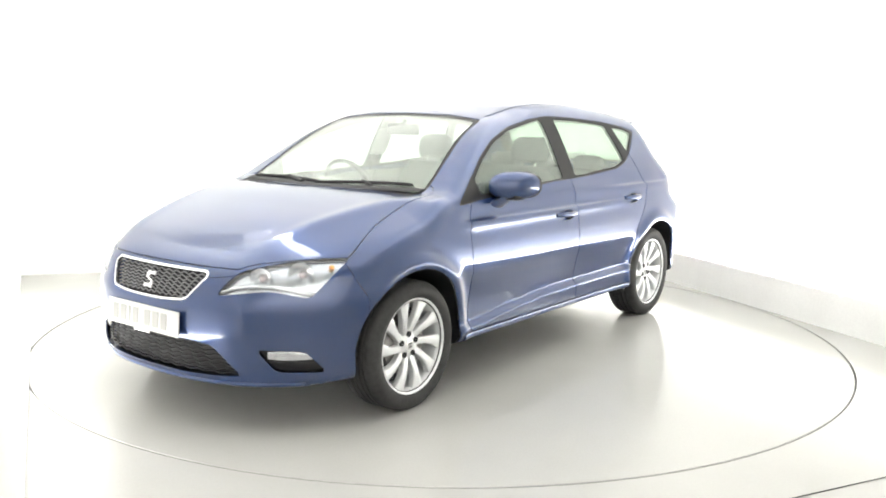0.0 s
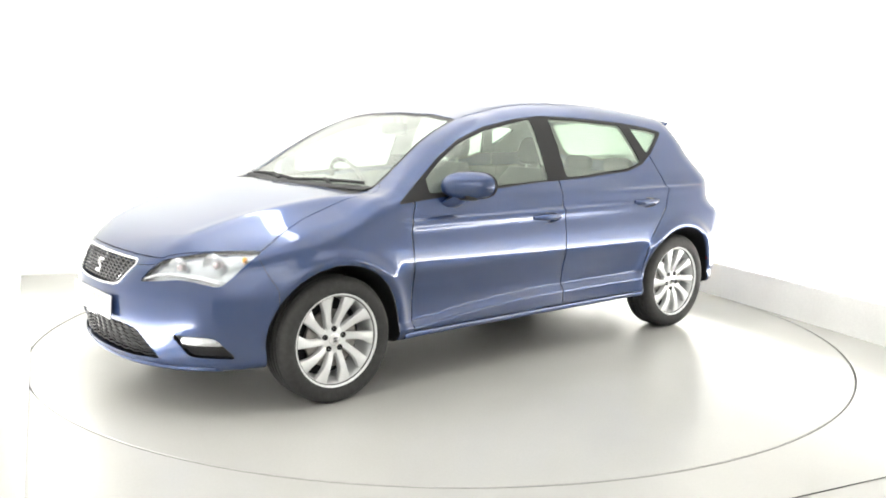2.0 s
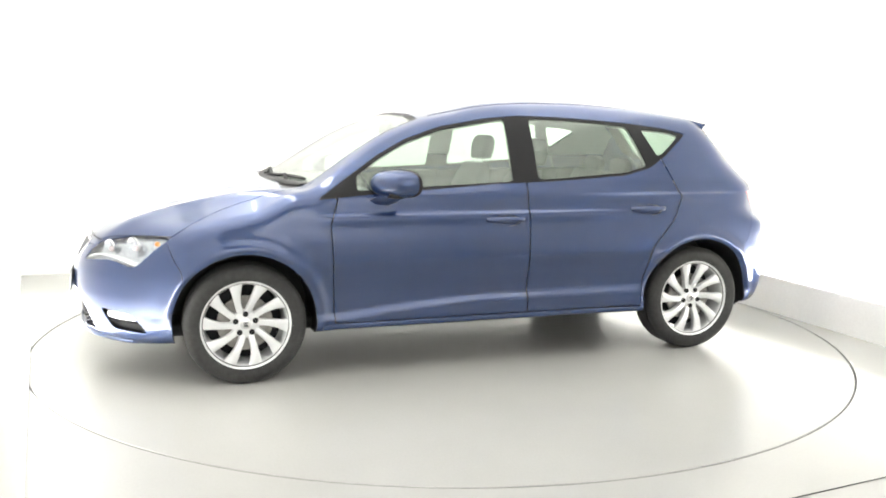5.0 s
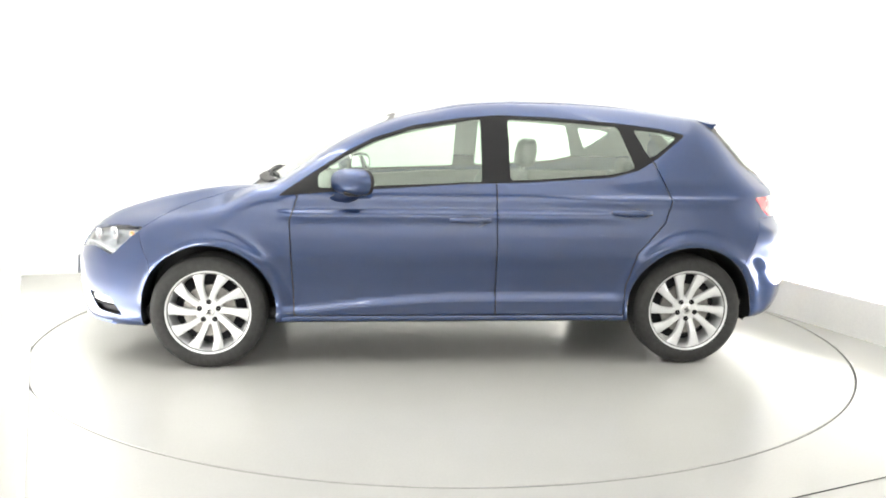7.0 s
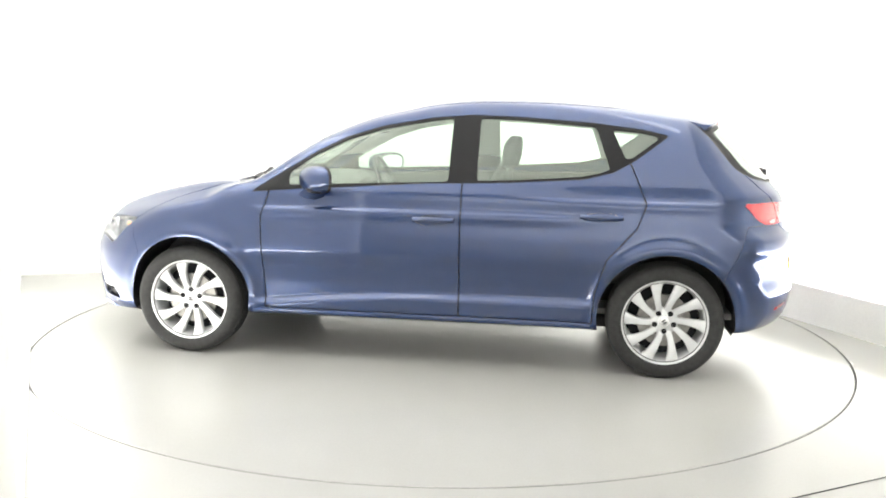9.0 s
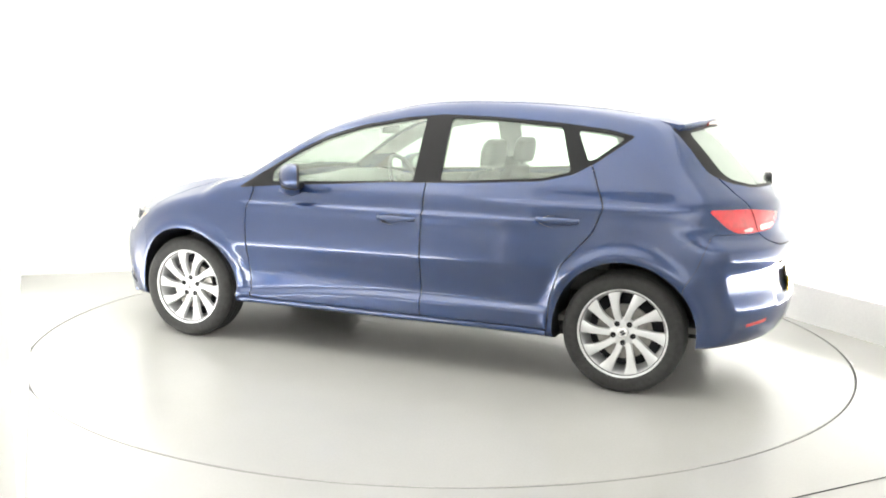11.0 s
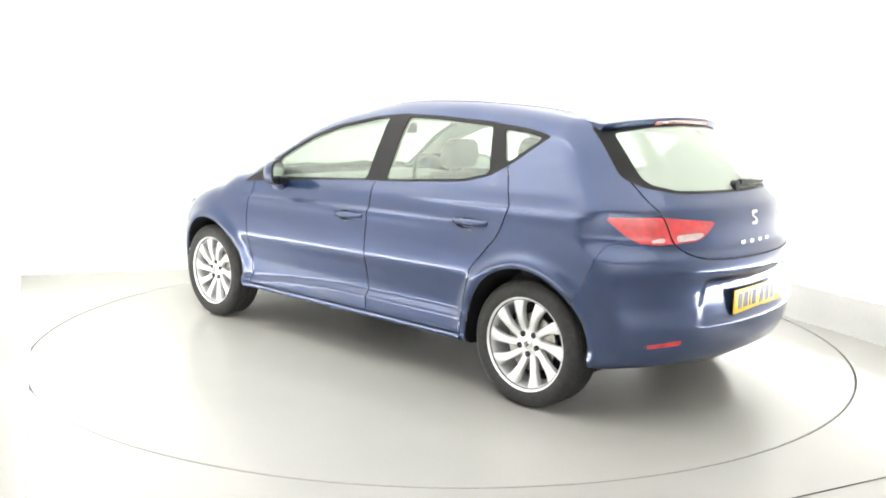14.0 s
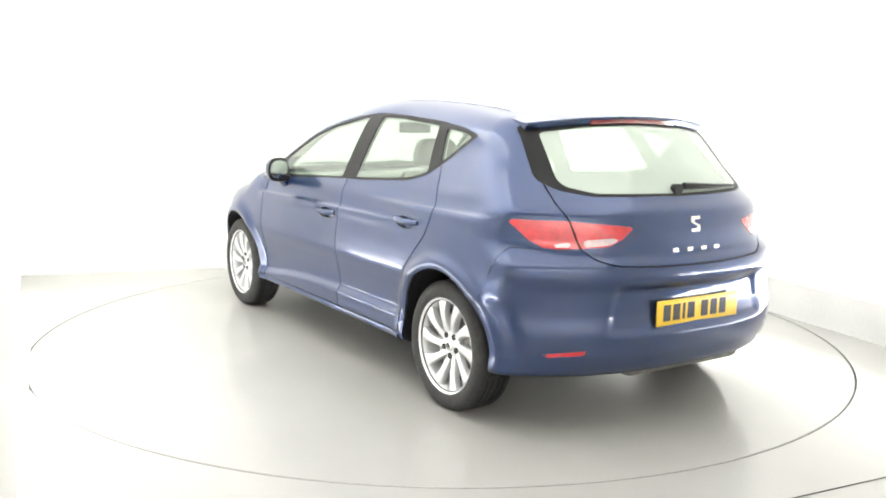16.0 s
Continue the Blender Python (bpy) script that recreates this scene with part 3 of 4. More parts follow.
def build_car():
    root = tagged(new("car"), "blue metallic five-door hatchback parked on the turntable", "car")
    net = cut_body()
    left = lambda C: C[:, 1] > 0
    right = lambda C: C[:, 1] <= 0
    shell = skin_part("body_shell", net, [BODY], PAINT, root)
    skin_part("bonnet", net, [BON], PAINT, root)
    skin_part("front_bumper", net, [BUF], PAINT, root)
    skin_part("rear_bumper", net, [BUR], PAINT, root)
    gate = skin_part("tailgate", net, [GATE], PAINT, root)
    skin_part("shut_line", net, [SLIT], GAP, root, "dark narrow panel gap", sink=.010)
    skin_part("underbody", net, [UNDER], BLACK, root, "black plastic underbody", sink=.004)
    skin_part("windscreen", net, [SCR], SCREENGLASS, root, "clear slightly green windscreen glass", sink=.003, thick=.005)
    skin_part("windscreen_border", net, [SCRB], GLOSSBLACK, root, "black border of the windscreen", sink=.003)
    skin_part("rear_window_border", net, [BL], GLOSSBLACK, gate, "black border of the rear window", sink=.002)
    skin_part("rear_window", net, [BLC], REARGLASS, gate, "green-tinted rear window glass", sink=.003)
    skin_part("roof_seam", net, [ROOFLINE], BLACK, root, "black roof seam strip", sink=.003)
    grille = skin_part("grille_surround", net, [GRIS], CHROME, root, "chrome grille surround", sink=-.004, thick=.02)
    skin_part("grille_backing", net, [GRI], GAP, root, "black grille backing", sink=.03)
    skin_part("lower_grille_backing", net, [LOW], BLACK, root, "black lower air intake", sink=.045)
    for sgn, pick in ((1, left), (-1, right)):
        fd = skin_part("front_door", net, [DF], PAINT, root, pick=pick)
        rd = skin_part("rear_door", net, [DR], PAINT, root, pick=pick)
        skin_part("window_trim", net, [TRIM], GLOSSBLACK, root, "gloss black window surround and centre pillar", pick=pick, sink=.002)
        skin_part("front_side_window", net, [WF], GLASS, fd, "clear side window glass", sink=.006, pick=pick)
        skin_part("rear_side_window", net, [WR], GLASS, rd, "clear side window glass", sink=.006, pick=pick)
        skin_part("quarter_window", net, [WQ], GLASS, root, "small triangular quarter window", sink=.006, pick=pick)
        hl = skin_part("headlight", net, [HEA], LENS, root, "clear angular headlight lens", sink=.001, thick=.003, pick=pick)
        skin_part("headlight_housing", net, [HEA], REFLECT, hl, "silver headlight reflector housing", sink=.026, thick=.004, pick=pick)
        skin_part("fog_lamp_recess", net, [FOGR], BLACK, root, "black fog lamp recess", sink=.025, pick=pick)
        skin_part("tail_light", net, [TAIL_L], RED, root, "red wraparound tail light", sink=-.002, thick=.02, pick=pick)
        skin_part("indicator_pane", net, [PALEO], PALELENS, root, "pale clear rear indicator pane", sink=-.003, thick=.02, pick=pick)
        skin_part("tailgate_light", net, [TAIL_G], RED, gate, "red tail light on the tailgate", sink=-.002, thick=.02, pick=pick)
        skin_part("reversing_light", net, [PALE], PALELENS, gate, "pale clear reversing light pane", sink=-.003, thick=.02, pick=pick)
        skin_part("handle_recess", net, [CUP], PAINT, fd, sink=.024, pick=lambda C, sgn=sgn: (C[:, 1] * sgn > 0) & (C[:, 0] > -.5))
        skin_part("handle_recess", net, [CUP], PAINT, rd, sink=.024, pick=lambda C, sgn=sgn: (C[:, 1] * sgn > 0) & (C[:, 0] < -.5))
        door_handle(fd, -.075, .806, sgn)
        door_handle(rd, -.968, .849, sgn)
        door_mirror(root, sgn)
        lamp_inside(hl, sgn)
        fog_lamp(root, sgn)
        skin_part("rear_reflector", net, [REFL], RED, root, "slim red rear reflector", sink=.001, pick=pick)
        for ax in (AXLE, -AXLE):
            bm = bmesh.new()
            lathe(bm, [(.360, .89), (.362, .50), (.02, .50)], 64, Matrix.Translation((ax, 0, HUB_Z + .004)))
            bmesh.ops.bisect_plane(bm, geom=bm.verts[:] + bm.edges[:] + bm.faces[:], plane_co=(0, 0, .235), plane_no=(0, 0, -1), clear_outer=True)
            for v in bm.verts:
                if v.co.y > .6:
                    v.co.y = skin_y(v.co.x, v.co.z) - .012
            if sgn < 0:
                bmesh.ops.scale(bm, vec=(1, -1, 1), verts=bm.verts[:])
            part("wheel_arch_liner", bm, BLACK, root, "black plastic wheel arch liner")
    fittings(root, gate)
    interior(root, net)
    wheel = build_wheel()
    wheel.parent = root
    wheel.matrix_basis = pose(AXLE, .772, .3055)
    for x, y, rz in ((-AXLE, .762, 0), (AXLE, -.772, 180), (-AXLE, -.762, 180)):
        copy_thing(wheel, pose(x, y, .3055, 0, 0, rz) @ pose(0, 0, 0, 0, 37 if x < 0 else 0, 0))
    return root, net


# ---- fittings of the car ----
def skin_y(x, z, sgn=1):
    """How far out the skin lies at that place of the flank."""
    ys = np.linspace(.3, 1.0, 701)
    f = body(np.stack([np.full(701, x), ys, np.full(701, z)], 1))
    hit = np.where(f < 0)[0]
    return sgn * float(ys[hit[-1]] if len(hit) else .80)


def skin_x(y, z, front):
    xs = np.linspace(1.0, 2.3, 1301) * (1 if front else -1)
    f = body(np.stack([xs, np.full(1301, y), np.full(1301, z)], 1))
    return float(xs[np.where(f < 0)[0][-1]])


def skin_z(x, y):
    zs = np.linspace(.5, 1.5, 1001)
    f = body(np.stack([np.full(1001, x), np.full(1001, y), zs], 1))
    return float(zs[np.where(f < 0)[0][-1]])


def loft(bm, rows, caps=True):
    rows = [[bm.verts.new(q) for q in row] for row in rows]
    n = len(rows[0])
    for a, b in zip(rows, rows[1:]):
        for k in range(n):
            bm.faces.new((a[k], a[(k + 1) % n], b[(k + 1) % n], b[k]))
    if caps:
        bm.faces.new(rows[0][::-1])
        bm.faces.new(rows[-1])
    bmesh.ops.recalc_face_normals(bm, faces=bm.faces[:])


def egg(cy, cz, ry, rz, x, n=20, power=2.6):
    out = []
    for k in range(n):
        a = 2 * math.pi * k / n
        c, s = math.cos(a), math.sin(a)
        out.append((x, cy + ry * math.copysign(abs(c) ** (2 / power), c), cz + rz * math.copysign(abs(s) ** (2 / power), s)))
    return out


def door_handle(door, cx, cz, sgn):
    bm = bmesh.new()
    rows = []
    for i in range(13):
        s = i / 12
        x = cx + .112 - s * .224
        y = skin_y(x, cz)
        lift = .026 * math.sin(math.pi * s) ** .5 + .001
        h = .017 - .005 * abs(2 * s - 1)
        z = cz + .004
        rows.append([(x, sgn * (y + lift + dy), z + dz) for dy, dz in ((0, -h), (.006, -h * .6), (.009, 0), (.006, h * .6), (0, h), (-.008, h * .7), (-.010, 0), (-.008, -h * .7))])
    loft(bm, rows)
    part("door_handle", bm, PAINT, door)


def door_mirror(root, sgn):
    bm = bmesh.new()
    rows = []
    for x, k, dz in ((.512, .93, 0), (.520, 1.0, 0), (.545, 1.02, 0), (.575, .96, -.002), (.60, .82, -.004), (.617, .60, -.006), (.625, .33, -.008)):
        rows.append([(q[0] + (abs(q[1]) - .915) * -.75, sgn * q[1], q[2]) for q in egg(.900, 1.013 + dz, .098 * k, .070 * k, x)])
    loft(bm, rows)
    housing = part("door_mirror", bm, PAINT, root, "blue door mirror housing")
    bm = bmesh.new()
    rows = [[(q[0] + (abs(q[1]) - .915) * -.75, sgn * q[1], q[2]) for q in egg(.900, 1.013, .100 * k, .072 * k, x)] for x, k in ((.522, 1), (.507, 1), (.505, .93))]
    loft(bm, rows)
    part("mirror_bezel", bm, BLACK, housing, "black mirror bezel")
    bm = bmesh.new()
    rows = [[(q[0] + (abs(q[1]) - .915) * -.75, sgn * q[1], q[2]) for q in egg(.900, 1.013, .084 * k, .055 * k, x)] for x, k in ((.5065, 1), (.5030, 1))]
    loft(bm, rows)
    part("mirror_glass", bm, CHROME, housing, "silvered mirror glass")
    bm = bmesh.new()
    yb = skin_y(.62, .918)
    rows = []
    for s in (0, .25, .5, .75, 1):
        y, z, x = yb - .012 + s * (.905 - yb), .915 + .062 * s ** 1.4, .618 - .055 * s
        rows.append([(x + dx * (.075 - .02 * s), sgn * y, z + dz * (.030 - .006 * s)) for dx, dz in ((1, 0), (.6, .7), (-.3, 1), (-1, .4), (-1, -.4), (-.3, -1), (.6, -.7))])
    loft(bm, rows)
    part("mirror_foot", bm, PAINT, housing)
    bm = bmesh.new()
    rows = [[(q[0], sgn * q[1], q[2]) for q in egg(.885, .958, .072 * k, .024 * k, x)] for x, k in ((.515, .8), (.53, 1), (.57, .95), (.60, .7))]
    loft(bm, rows)
    part("mirror_underside", bm, BLACK, housing, "black lower shell of the mirror")


def lamp_inside(lens, sgn):
    # round reflector bowls and a bright divider behind the lens
    for y, z, r, dip in ((.545, .668, .042, .020), (.665, .684, .050, .020)):
        x = skin_x(y, z, True) - .012
        bm = bmesh.new()
        lathe(bm, [(.012, -dip), (r * .55, -dip * .75), (r * .85, -dip * .35), (r, -.004), (r + .006, 0), (r + .006, -.008)], 28,
              Matrix.Translation((x - .002, sgn * y, z)) @ Matrix.Rotation(radians(-90 + sgn * 32), 4, "Z"))
        part("reflector_bowl", bm, REFLECT, lens, "round silver reflector bowl")
        bm = bmesh.new()
        bmesh.ops.create_uvsphere(bm, u_segments=12, v_segments=8, radius=.013, matrix=Matrix.Translation((x - .014, sgn * (y - .004), z)))
        part("bulb", bm, PALELENS, lens, "clear bulb")
    bm = bmesh.new()
    rows = []
    for y, z in ((.415, .612), (.47, .632), (.53, .640), (.59, .637), (.65, .626), (.715, .606)):
        x = skin_x(y, z, True) - .010
        rows.append([(x + dx, sgn * y, z + dz) for dx, dz in ((0, -.006), (.004, 0), (0, .006), (-.03, .006), (-.03, -.006))])
    loft(bm, rows)
    part("light_strip", bm, BADGE, lens, "bright lower lamp strip")
    bm = bmesh.new()
    x = skin_x(.735, .705, True)
    bmesh.ops.create_uvsphere(bm, u_segments=12, v_segments=8, radius=.012, matrix=Matrix.Translation((x - .03, sgn * .735, .712)))
    part("indicator_bulb", bm, AMBER, lens, "amber indicator bulb")


def fog_lamp(root, sgn):
    bm = bmesh.new()
    rows = []
    for y, z0, z1 in ((.600, .335, .366), (.635, .330, .368), (.675, .328, .366), (.710, .328, .358), (.728, .330, .345)):
        x = skin_x(y, .345, True) - .006
        rows.append([(x, sgn * y, z0), (x + .004, sgn * y, (z0 + z1) / 2), (x, sgn * y, z1), (x - .03, sgn * y, z1), (x - .03, sgn * y, z0)])
    loft(bm, rows)
    lamp = part("fog_lamp", bm, REFLECT, root, "small clear front fog lamp")
    bm = bmesh.new()
    rows = []
    for y, z in ((.590, .322), (.64, .316), (.70, .314), (.742, .316)):
        x = skin_x(y, z, True) - .010
        rows.append([(x, sgn * y, z - .004), (x + .003, sgn * y, z), (x, sgn * y, z + .004), (x - .02, sgn * y, z)])
    loft(bm, rows)
    part("fog_lamp_fin", bm, BLACK, lamp)


def plate(root, name, x, z, mat, ink, lean, sgn, label):
    """A number plate, its characters as plain bars."""
    base = Matrix.Translation((x, 0, z)) @ Matrix.Rotation(radians(90 * sgn), 4, "Z") @ Matrix.Rotation(radians(90 - lean), 4, "X")
    bm = bmesh.new()
    box(bm, -.26, .26, -.0555, .0555, -.004, .003, .003)
    bmesh.ops.transform(bm, matrix=base, verts=bm.verts[:])
    ob = part(name, bm, mat, root, label)
    u = -.222
    for k, w in enumerate((.044, .044, .016, .044, 0, .044, .044, .044)):
        if w:
            bm = bmesh.new()
            box(bm, u, u + w, -.036, .036, .003, .0045)
            bmesh.ops.transform(bm, matrix=base, verts=bm.verts[:])
            part("plate_bar", bm, ink, ob, "plain bar for a plate character", False)
        u += (w + .0155) if w else .028
    bm = bmesh.new()
    box(bm, -.055, .055, -.066, -.0565, -.003, .003, .001)
    bmesh.ops.transform(bm, matrix=base, verts=bm.verts[:])
    part("plate_tab", bm, BADGE, ob, "pale tab under the plate")


def emblem(root, x, z, sgn, size, lean):
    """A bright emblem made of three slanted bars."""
    base = Matrix.Translation((x, 0, z)) @ Matrix.Rotation(radians(90 * sgn), 4, "Z") @ Matrix.Rotation(radians(90 - lean), 4, "X")
    bm = bmesh.new()
    for pts in ([(-1, .25), (-1, .75), (-.8, 1), (1, 1), (1, .62), (-.35, .55), (-.35, .25)], [(-1, .2), (-.3, .2), (1, -.2), (.3, -.2)],
                [(1, -.25), (1, -.75), (.8, -1), (-1, -1), (-1, -.62), (.35, -.55), (.35, -.25)]):
        prism(bm, [(u * size * .8, v * size) for u, v in pts], 0, .005)
    bmesh.ops.transform(bm, matrix=base, verts=bm.verts[:])
    part("emblem", bm, BADGE, root, "bright slanted-bar emblem", False)


def lettering(root):
    """Four small bright bars in place of the model name."""
    for k in range(4):
        y = .128 - k * .088
        x = skin_x(y, .806, False)
        bm = bmesh.new()
        box(bm, x - .003, x + .004, y - .016, y + .016, .798, .814, .001)
        part("name_bar", bm, BADGE, root, "small bright bar")


def fittings(root, gate):
    # honeycomb of the upper grille: crossing slats
    def lattice(name, outline, rows, cols, sink, mat, r, slant):
        z0, z1 = outline
        for i in range(rows):
            z = z0 + (z1 - z0) * (i + .5) / rows
            half = cols(z)
            bm = bmesh.new()
            n = 24
            path = []
            for k in range(n + 1):
                y = half * (2 * k / n - 1)
                zz = z + slant * (1 if k % 2 else -1)
                path.append((skin_x(y, z, True) - sink, y, zz))
            tube(bm, path, r, 5)
            part(name, bm, mat, root)
    grey = material("grille_plastic", (.13, .13, .135), .35, coat=.3)
    lattice("grille_bar", (.570, .676), 8, lambda z: .240 + (z - .572) * .75, .010, grey, .0035, .0052)
    lattice("lower_grille_bar", (.252, .402), 8, lambda z: .485 - (z - .255) * .8, .022, BLACK, .0045, .005)
    emblem(root, skin_x(0, .625, True) + .004, .625, 1, .036, 24)
    emblem(gate, skin_x(0, .913, False) + .001, .913, -1, .034, 6)
    lettering(gate)
    plate(root, "front_number_plate", 2.166, .462, WHITEPLATE, FAINT, 4, 1, "white front number plate with faint bars")
    plate(root, "rear_number_plate", -2.064, .541, YELLOW, INK, 0, -1, "yellow rear number plate with dark bars")
    # front splitter edge
    bm = bmesh.new()
    rows = []
    for k in range(29):
        y = -.70 + 1.4 * k / 28
        x = skin_x(y, .225, True)
        rows.append([(x - .03, y, .232), (x + .006, y, .226), (x + .009, y, .218), (x + .004, y, .210), (x - .03, y, .206)])
    loft(bm, rows)
    part("front_splitter", bm, PAINT, root)
    # rear spoiler
    bm = bmesh.new()
    rows = []
    for k in range(33):
        v = 2 * k / 32 - 1
        y = .568 * v
        xr, xt = -1.30, -1.632 + .105 * abs(v) ** 2.5
        zr, zt = skin_z(xr, y) + .001, 1.376 - .036 * v * v
        e = min(1, (1 - abs(v)) * 9)
        xu, zu = xt + .022, zt - .030 - .022 * e
        xm = xr * .45 + xt * .55
        rows.append([(xr, y, zr - .012), (xr, y, zr), (xm, y, max(skin_z(xm, y), zr * .45 + zt * .55) + .006 * e), (xt + .03, y, zt + .005 * e), (xt, y, zt), (xt - .002, y, zt - .008), (xt + .008, y, (zt + zu) / 2), (xu, y, zu), (xt + .07, y, zu + .004), (-1.46, y, zu - .004)])
    loft(bm, rows)
    sp = part("spoiler", bm, PAINT, gate)
    bm = bmesh.new()
    rows = []
    for k in range(13):
        y = -.27 + .54 * k / 12
        v = y / .568
        xt, zt = -1.632 + .105 * abs(v) ** 2.5, 1.376 - .036 * v * v
        rows.append([(xt - .0055, y, zt - .014), (xt + .003, y, zt - .032), (xt + .02, y, zt - .034), (xt + .01, y, zt - .014)])
    loft(bm, rows)
    part("brake_light", bm, DEEPRED, gate, "slim red high brake light")
    # wipers
    def wiper(name, a, b, owner, pivot, label, high):
        bm = bmesh.new()
        path = []
        for k in range(11):
            s = k / 10
            y = a[1] + (b[1] - a[1]) * s
            x = a[0] + (b[0] - a[0]) * s
            path.append((x, y, skin_z(x, y) + high))
        tube(bm, path, [.007] + [.009] * 9 + [.006], 6)
        blade = part(name, bm, BLACK, owner, label)
        bm = bmesh.new()
        tube(bm, [pivot, ((pivot[0] + path[4][0]) / 2, (pivot[1] + path[4][1]) / 2, max(pivot[2], path[4][2]) + .008), (path[5][0], path[5][1], path[5][2] + .010)], [.014, .010, .006], 6)
        part("wiper_arm", bm, BLACK, blade)
    wiper("wiper", (.985, -.60), (1.070, .02), root, (1.08, -.12, .995), "black windscreen wiper", .006)
    wiper("wiper", (1.080, -.02), (.965, .56), root, (1.03, .36, .985), "black windscreen wiper", .006)
    # cowl below the screen
    bm = bmesh.new()
    rows = []
    for k in range(25):
        y = -.64 + 1.28 * k / 24
        x = 1.095 - .27 * y * y
        z = skin_z(x, y)
        rows.append([(x + .03, y, z - .004), (x + .02, y, z + .003), (x - .035, y, z + .010), (x - .04, y, z - .01)])
    loft(bm, rows)
    part("cowl", bm, BLACK, root, "black plastic cowl below the windscreen")
    # rear wiper
    bm = bmesh.new()
    path = []
    for k in range(9):
        y = -.02 - .44 * k / 8
        z = 1.072 - .014 * k / 8
        path.append((skin_x(y, z, False) - .016, y, z))
    tube(bm, path, [.016, .016, .014, .012, .010, .009, .008, .007, .005], 8)
    rw = part("rear_wiper", bm, BLACK, gate, "black rear wiper")
    bm = bmesh.new()
    q = (skin_x(.02, 1.056, False), .03, 1.058)
    tube(bm, [(q[0] + .01, q[1], q[2]), (q[0] - .02, q[1], q[2])], .026, 14)
    part("wiper_pivot", bm, BLACK, gate)
    # exhaust and low metal parts under the rear
    bm = bmesh.new()
    box(bm, -1.98, -1.70, -.42, .32, .24, .36, .04)
    part("silencer", bm, STEEL, root, "grey steel exhaust silencer")
    bm = bmesh.new()
    tube(bm, [(-1.318, -.7, .27), (-1.318, .7, .27)], .035, 10)
    part("rear_axle", bm, STEEL, root, "dark steel rear axle")
    bm = bmesh.new()
    box(bm, -1.5, 1.75, -.70, .70, .225, .30, .03)
    part("floorpan", bm, BLACK, root, "dark floorpan")
    # sill strips, mud flaps of the arches
    for sgn in (1, -1):
        bm = bmesh.new()
        rows = []
        for k in range(25):
            x = -.93 + 1.86 * k / 24
            y = skin_y(x, .272)
            rows.append([(x, sgn * (y - .02), .288), (x, sgn * (y + .004), .283), (x, sgn * (y + .008), .272), (x, sgn * (y + .004), .258), (x, sgn * (y - .03), .245)])
        loft(bm, rows)
        part("sill", bm, PAINT, root)


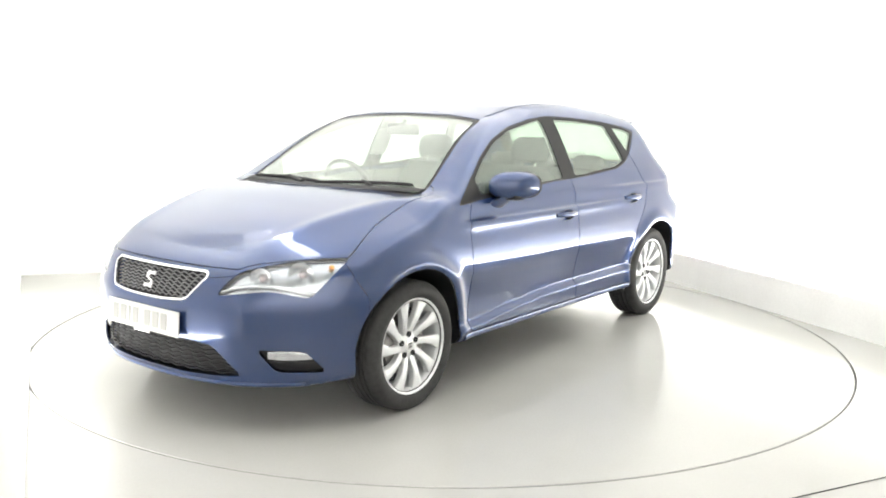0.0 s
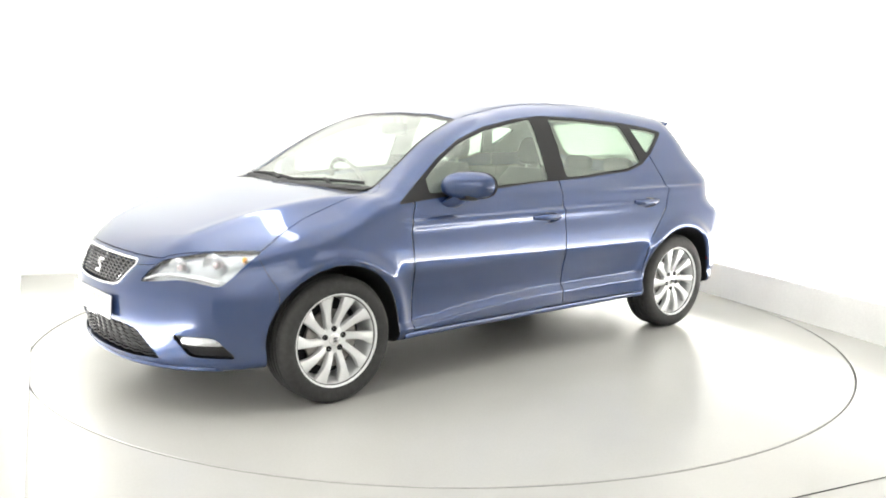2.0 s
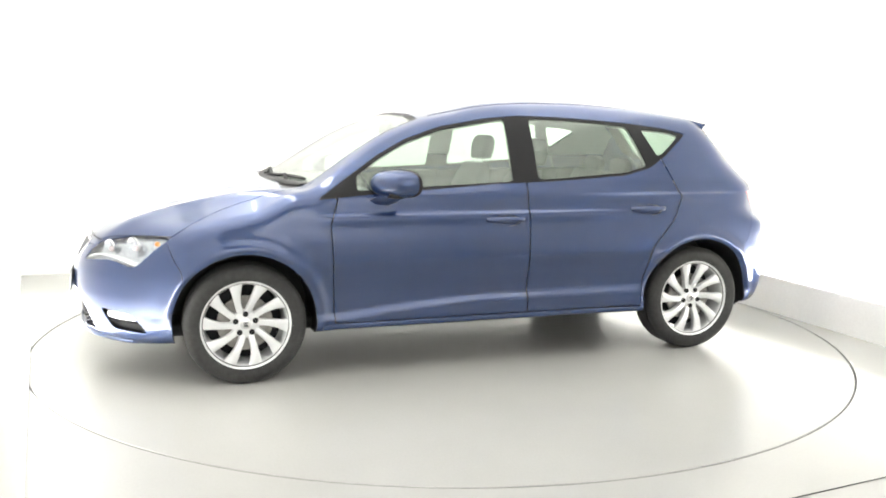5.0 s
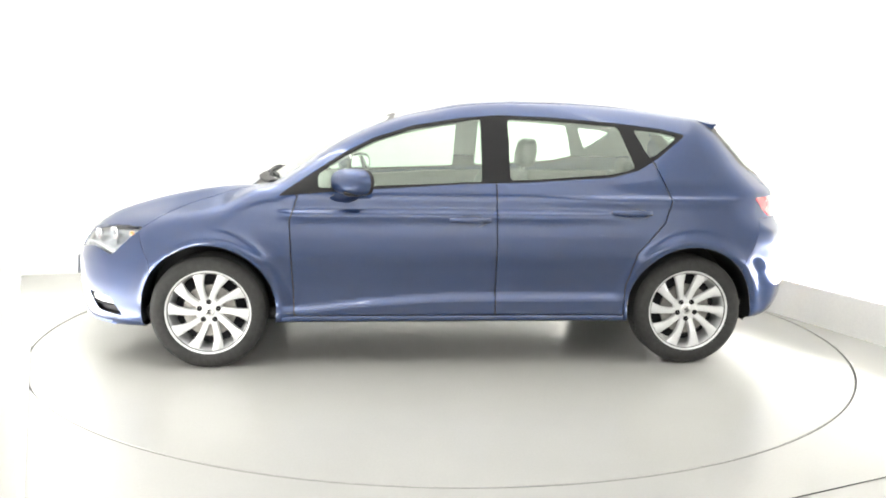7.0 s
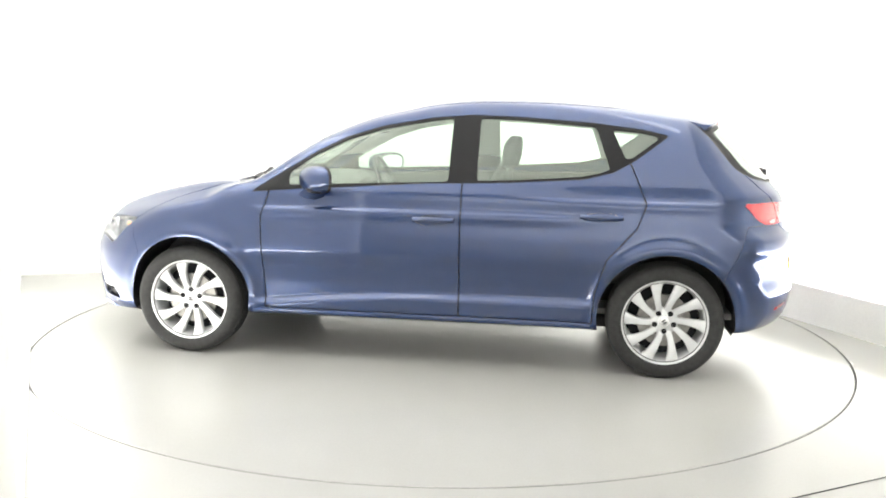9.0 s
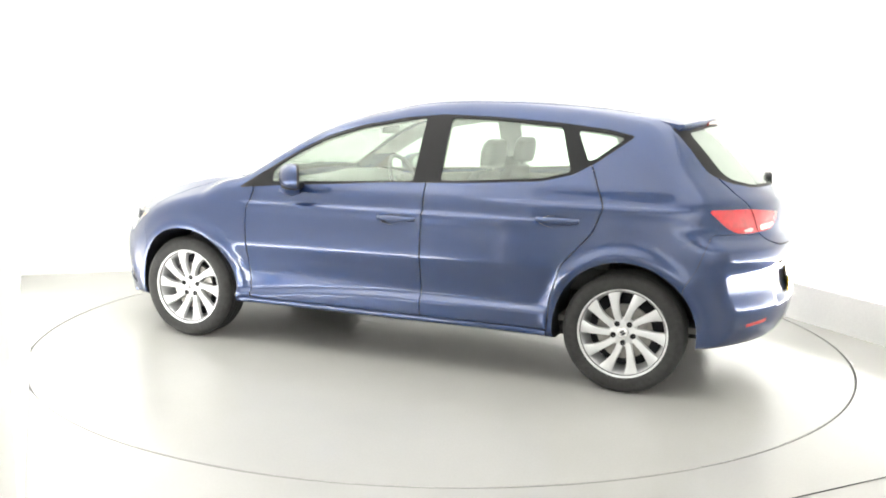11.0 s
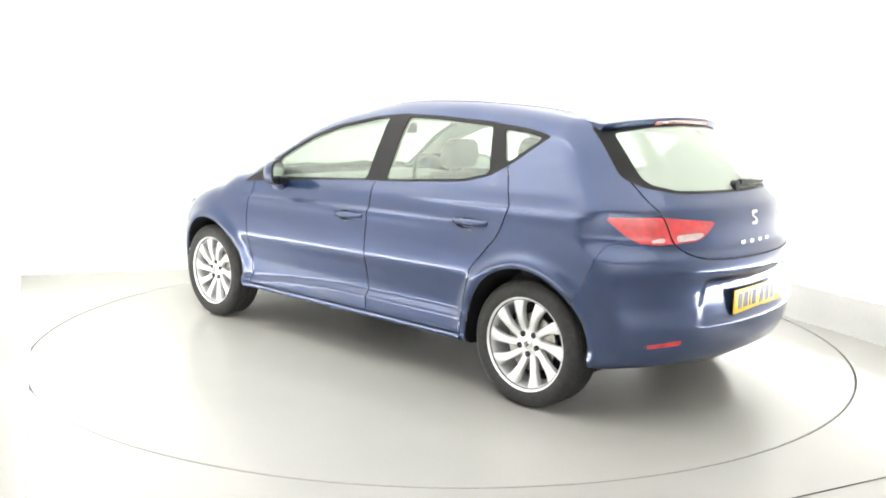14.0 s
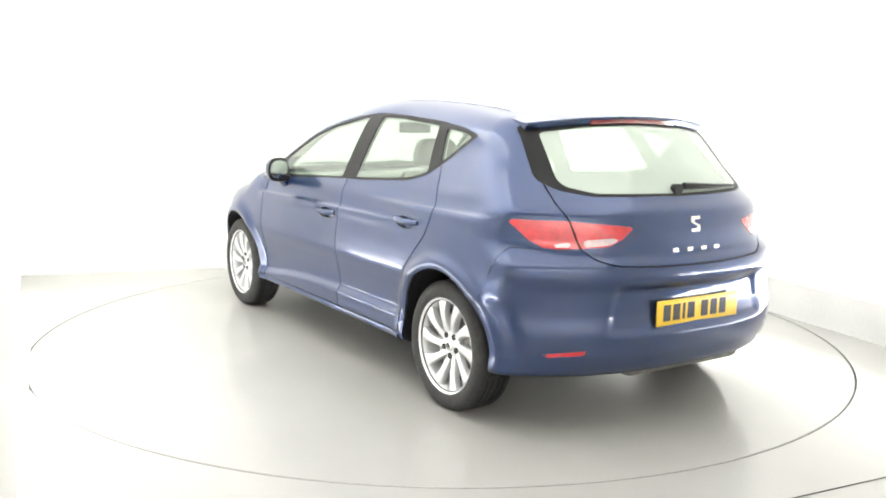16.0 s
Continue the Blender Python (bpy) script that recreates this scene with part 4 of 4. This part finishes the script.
def interior(root, net):
    # pale lining on the inner side of roof and pillars, grey below
    skin_part("headlining", net, [BODY, DF, DR, TRIM], LINER, root, "pale grey headlining and pillar trim", sink=.022, thick=.004, pick=lambda C: (C[:, 2] > 1.10) & (C[:, 0] > -1.55) & (C[:, 0] < .95))
    skin_part("door_card", net, [BODY, DF, DR], TRIMGREY, root, "grey inner door trim", sink=.05, thick=.01, pick=lambda C: (C[:, 2] < 1.0) & (C[:, 2] > .35) & (np.abs(C[:, 1]) > .6) & (C[:, 0] > -1.5) & (C[:, 0] < .9))
    bm = bmesh.new()
    box(bm, -1.75, .95, -.72, .72, .31, .34)
    part("cabin_floor", bm, TRIMGREY, root, "dark grey cabin floor")

    def seat():
        thing = new("front_seat")
        tagged(thing, "dark cloth front seat")
        bm = bmesh.new()
        box(bm, -.26, .26, -.25, .25, .47, .62, .05)
        part("seat_cushion", bm, SEATCLOTH, thing)
        bm = bmesh.new()
        rows = []
        for z, x, w, d in ((.55, -.22, .23, .07), (.70, -.25, .25, .08), (.85, -.29, .25, .075), (.98, -.33, .22, .06), (1.05, -.355, .17, .045)):
            rows.append([(x + dx, y, z) for _, y, dx in egg(0, 0, w, d, 0, 20, 3.2)])
        loft(bm, rows)
        part("seat_backrest", bm, SEATCLOTH, thing)
        bm = bmesh.new()
        rows = []
        for z, w, d in ((1.075, .09, .035), (1.09, .125, .05), (1.15, .135, .055), (1.21, .12, .05), (1.235, .085, .03)):
            rows.append([(-.39 - (z - 1.1) * .15 + dx, y, z) for _, y, dx in egg(0, 0, w, d, 0, 20, 3.0)])
        loft(bm, rows)
        hr = part("headrest", bm, SEATCLOTH, thing)
        for y in (-.05, .05):
            bm = bmesh.new()
            tube(bm, [(-.37, y, 1.02), (-.385, y, 1.10)], .007, 8)
            part("headrest_post", bm, CHROME, thing)
        return thing
    s = seat()
    s.parent = root
    s.matrix_basis = pose(-.06, .37, 0)
    copy_thing(s, pose(-.02, -.37, 0))
    bm = bmesh.new()
    box(bm, -1.22, -.72, -.62, .62, .45, .60, .06)
    bench = part("rear_bench", bm, SEATCLOTH, root, "dark cloth rear bench")
    bm = bmesh.new()
    rows = []
    for z, x, w, d in ((.50, -1.12, .60, .07), (.70, -1.17, .62, .08), (.90, -1.23, .61, .07), (1.00, -1.26, .58, .045)):
        rows.append([(x + dx, y, z) for _, y, dx in egg(0, 0, w, d, 0, 24, 5)])
    loft(bm, rows)
    part("bench_backrest", bm, SEATCLOTH, bench)
    for y in (-.36, 0, .36):
        bm = bmesh.new()
        rows = [[(-1.275 + dx, y + v, z) for _, v, dx in egg(0, 0, w, d, 0, 16, 3)] for z, w, d in ((1.0, .10, .04), (1.03, .12, .045), (1.075, .11, .04), (1.095, .07, .025))]
        loft(bm, rows)
        part("headrest", bm, SEATCLOTH, bench)
    bm = bmesh.new()
    box(bm, -1.90, -1.28, -.56, .56, .90, .925, .01)
    part("parcel_shelf", bm, TRIMGREY, root, "dark grey parcel shelf")
    # dashboard
    bm = bmesh.new()
    rows = []
    for k in range(21):
        y = -.70 + 1.4 * k / 20
        hump = .035 * math.exp(-((y + .37) / .17) ** 2)
        rows.append([(1.02 - .25 * y * y, y, .945), (.85, y, .965 + hump * .6), (.62, y, .955 + hump), (.57, y, .92 + hump * .5), (.60, y, .74), (.70, y, .55), (1.0 - .25 * y * y, y, .55)])
    loft(bm, rows)
    part("dashboard", bm, TRIMGREY, root, "dark grey dashboard")
    tilt = Matrix.Translation((.44, -.37, .915)) @ Matrix.Rotation(radians(24), 4, "Y") @ Matrix.Rotation(radians(90), 4, "Z")
    bm = bmesh.new()
    n = 40
    ring = []
    for k in range(n):
        a = 2 * math.pi * k / n
        ring.append([((.182 + .014 * math.cos(b)) * math.cos(a), .014 * math.sin(b), (.182 + .014 * math.cos(b)) * math.sin(a)) for b in (2 * math.pi * j / 8 for j in range(8))])
    loft(bm, ring + [ring[0]], False)
    bmesh.ops.remove_doubles(bm, verts=bm.verts[:], dist=.0005)
    bmesh.ops.transform(bm, matrix=tilt, verts=bm.verts[:])
    wheel = part("steering_wheel", bm, BLACK, root, "black steering wheel")
    bm = bmesh.new()
    box(bm, -.07, .07, -.03, .02, -.06, .05, .02)
    box(bm, -.175, .175, -.008, .008, -.02, .012, .005)
    box(bm, -.02, .02, -.008, .008, -.175, 0, .005)
    bmesh.ops.transform(bm, matrix=tilt, verts=bm.verts[:])
    part("wheel_boss", bm, TRIMGREY, wheel, "grey steering wheel centre")
    bm = bmesh.new()
    tube(bm, [(.50, -.37, .88), (.75, -.37, .75)], .04, 12)
    part("steering_column", bm, BLACK, wheel)
    bm = bmesh.new()
    box(bm, .36, .385, -.12, .12, 1.245, 1.315, .012)
    mirror = part("rear_view_mirror", bm, BLACK, root, "black interior mirror")
    bm = bmesh.new()
    tube(bm, [(.375, 0, 1.29), (.36, 0, 1.337)], .012, 8)
    part("mirror_stem", bm, BLACK, mirror)


build_room()
floor_joint()
TURNTABLE = build_turntable()
CAR, NET = build_car()


# ---- what moves: the turntable turns and carries the car ----
AXIS = Vector((-.0081, .0158, 0))


def motions():
    car_rows, table_rows = [], []
    for k in range(33):
        t = k / 2
        a = math.pi - .024215 - .1197317 * (t - 8) - .000154372 * (t - 8) ** 2
        turn = Matrix.Rotation(a, 4, "Z")
        car_rows.append((t, turn @ Matrix.Translation(-AXIS)))
        table_rows.append((t, turn))
    walk(CAR, car_rows)
    walk(TURNTABLE, table_rows)


motions()
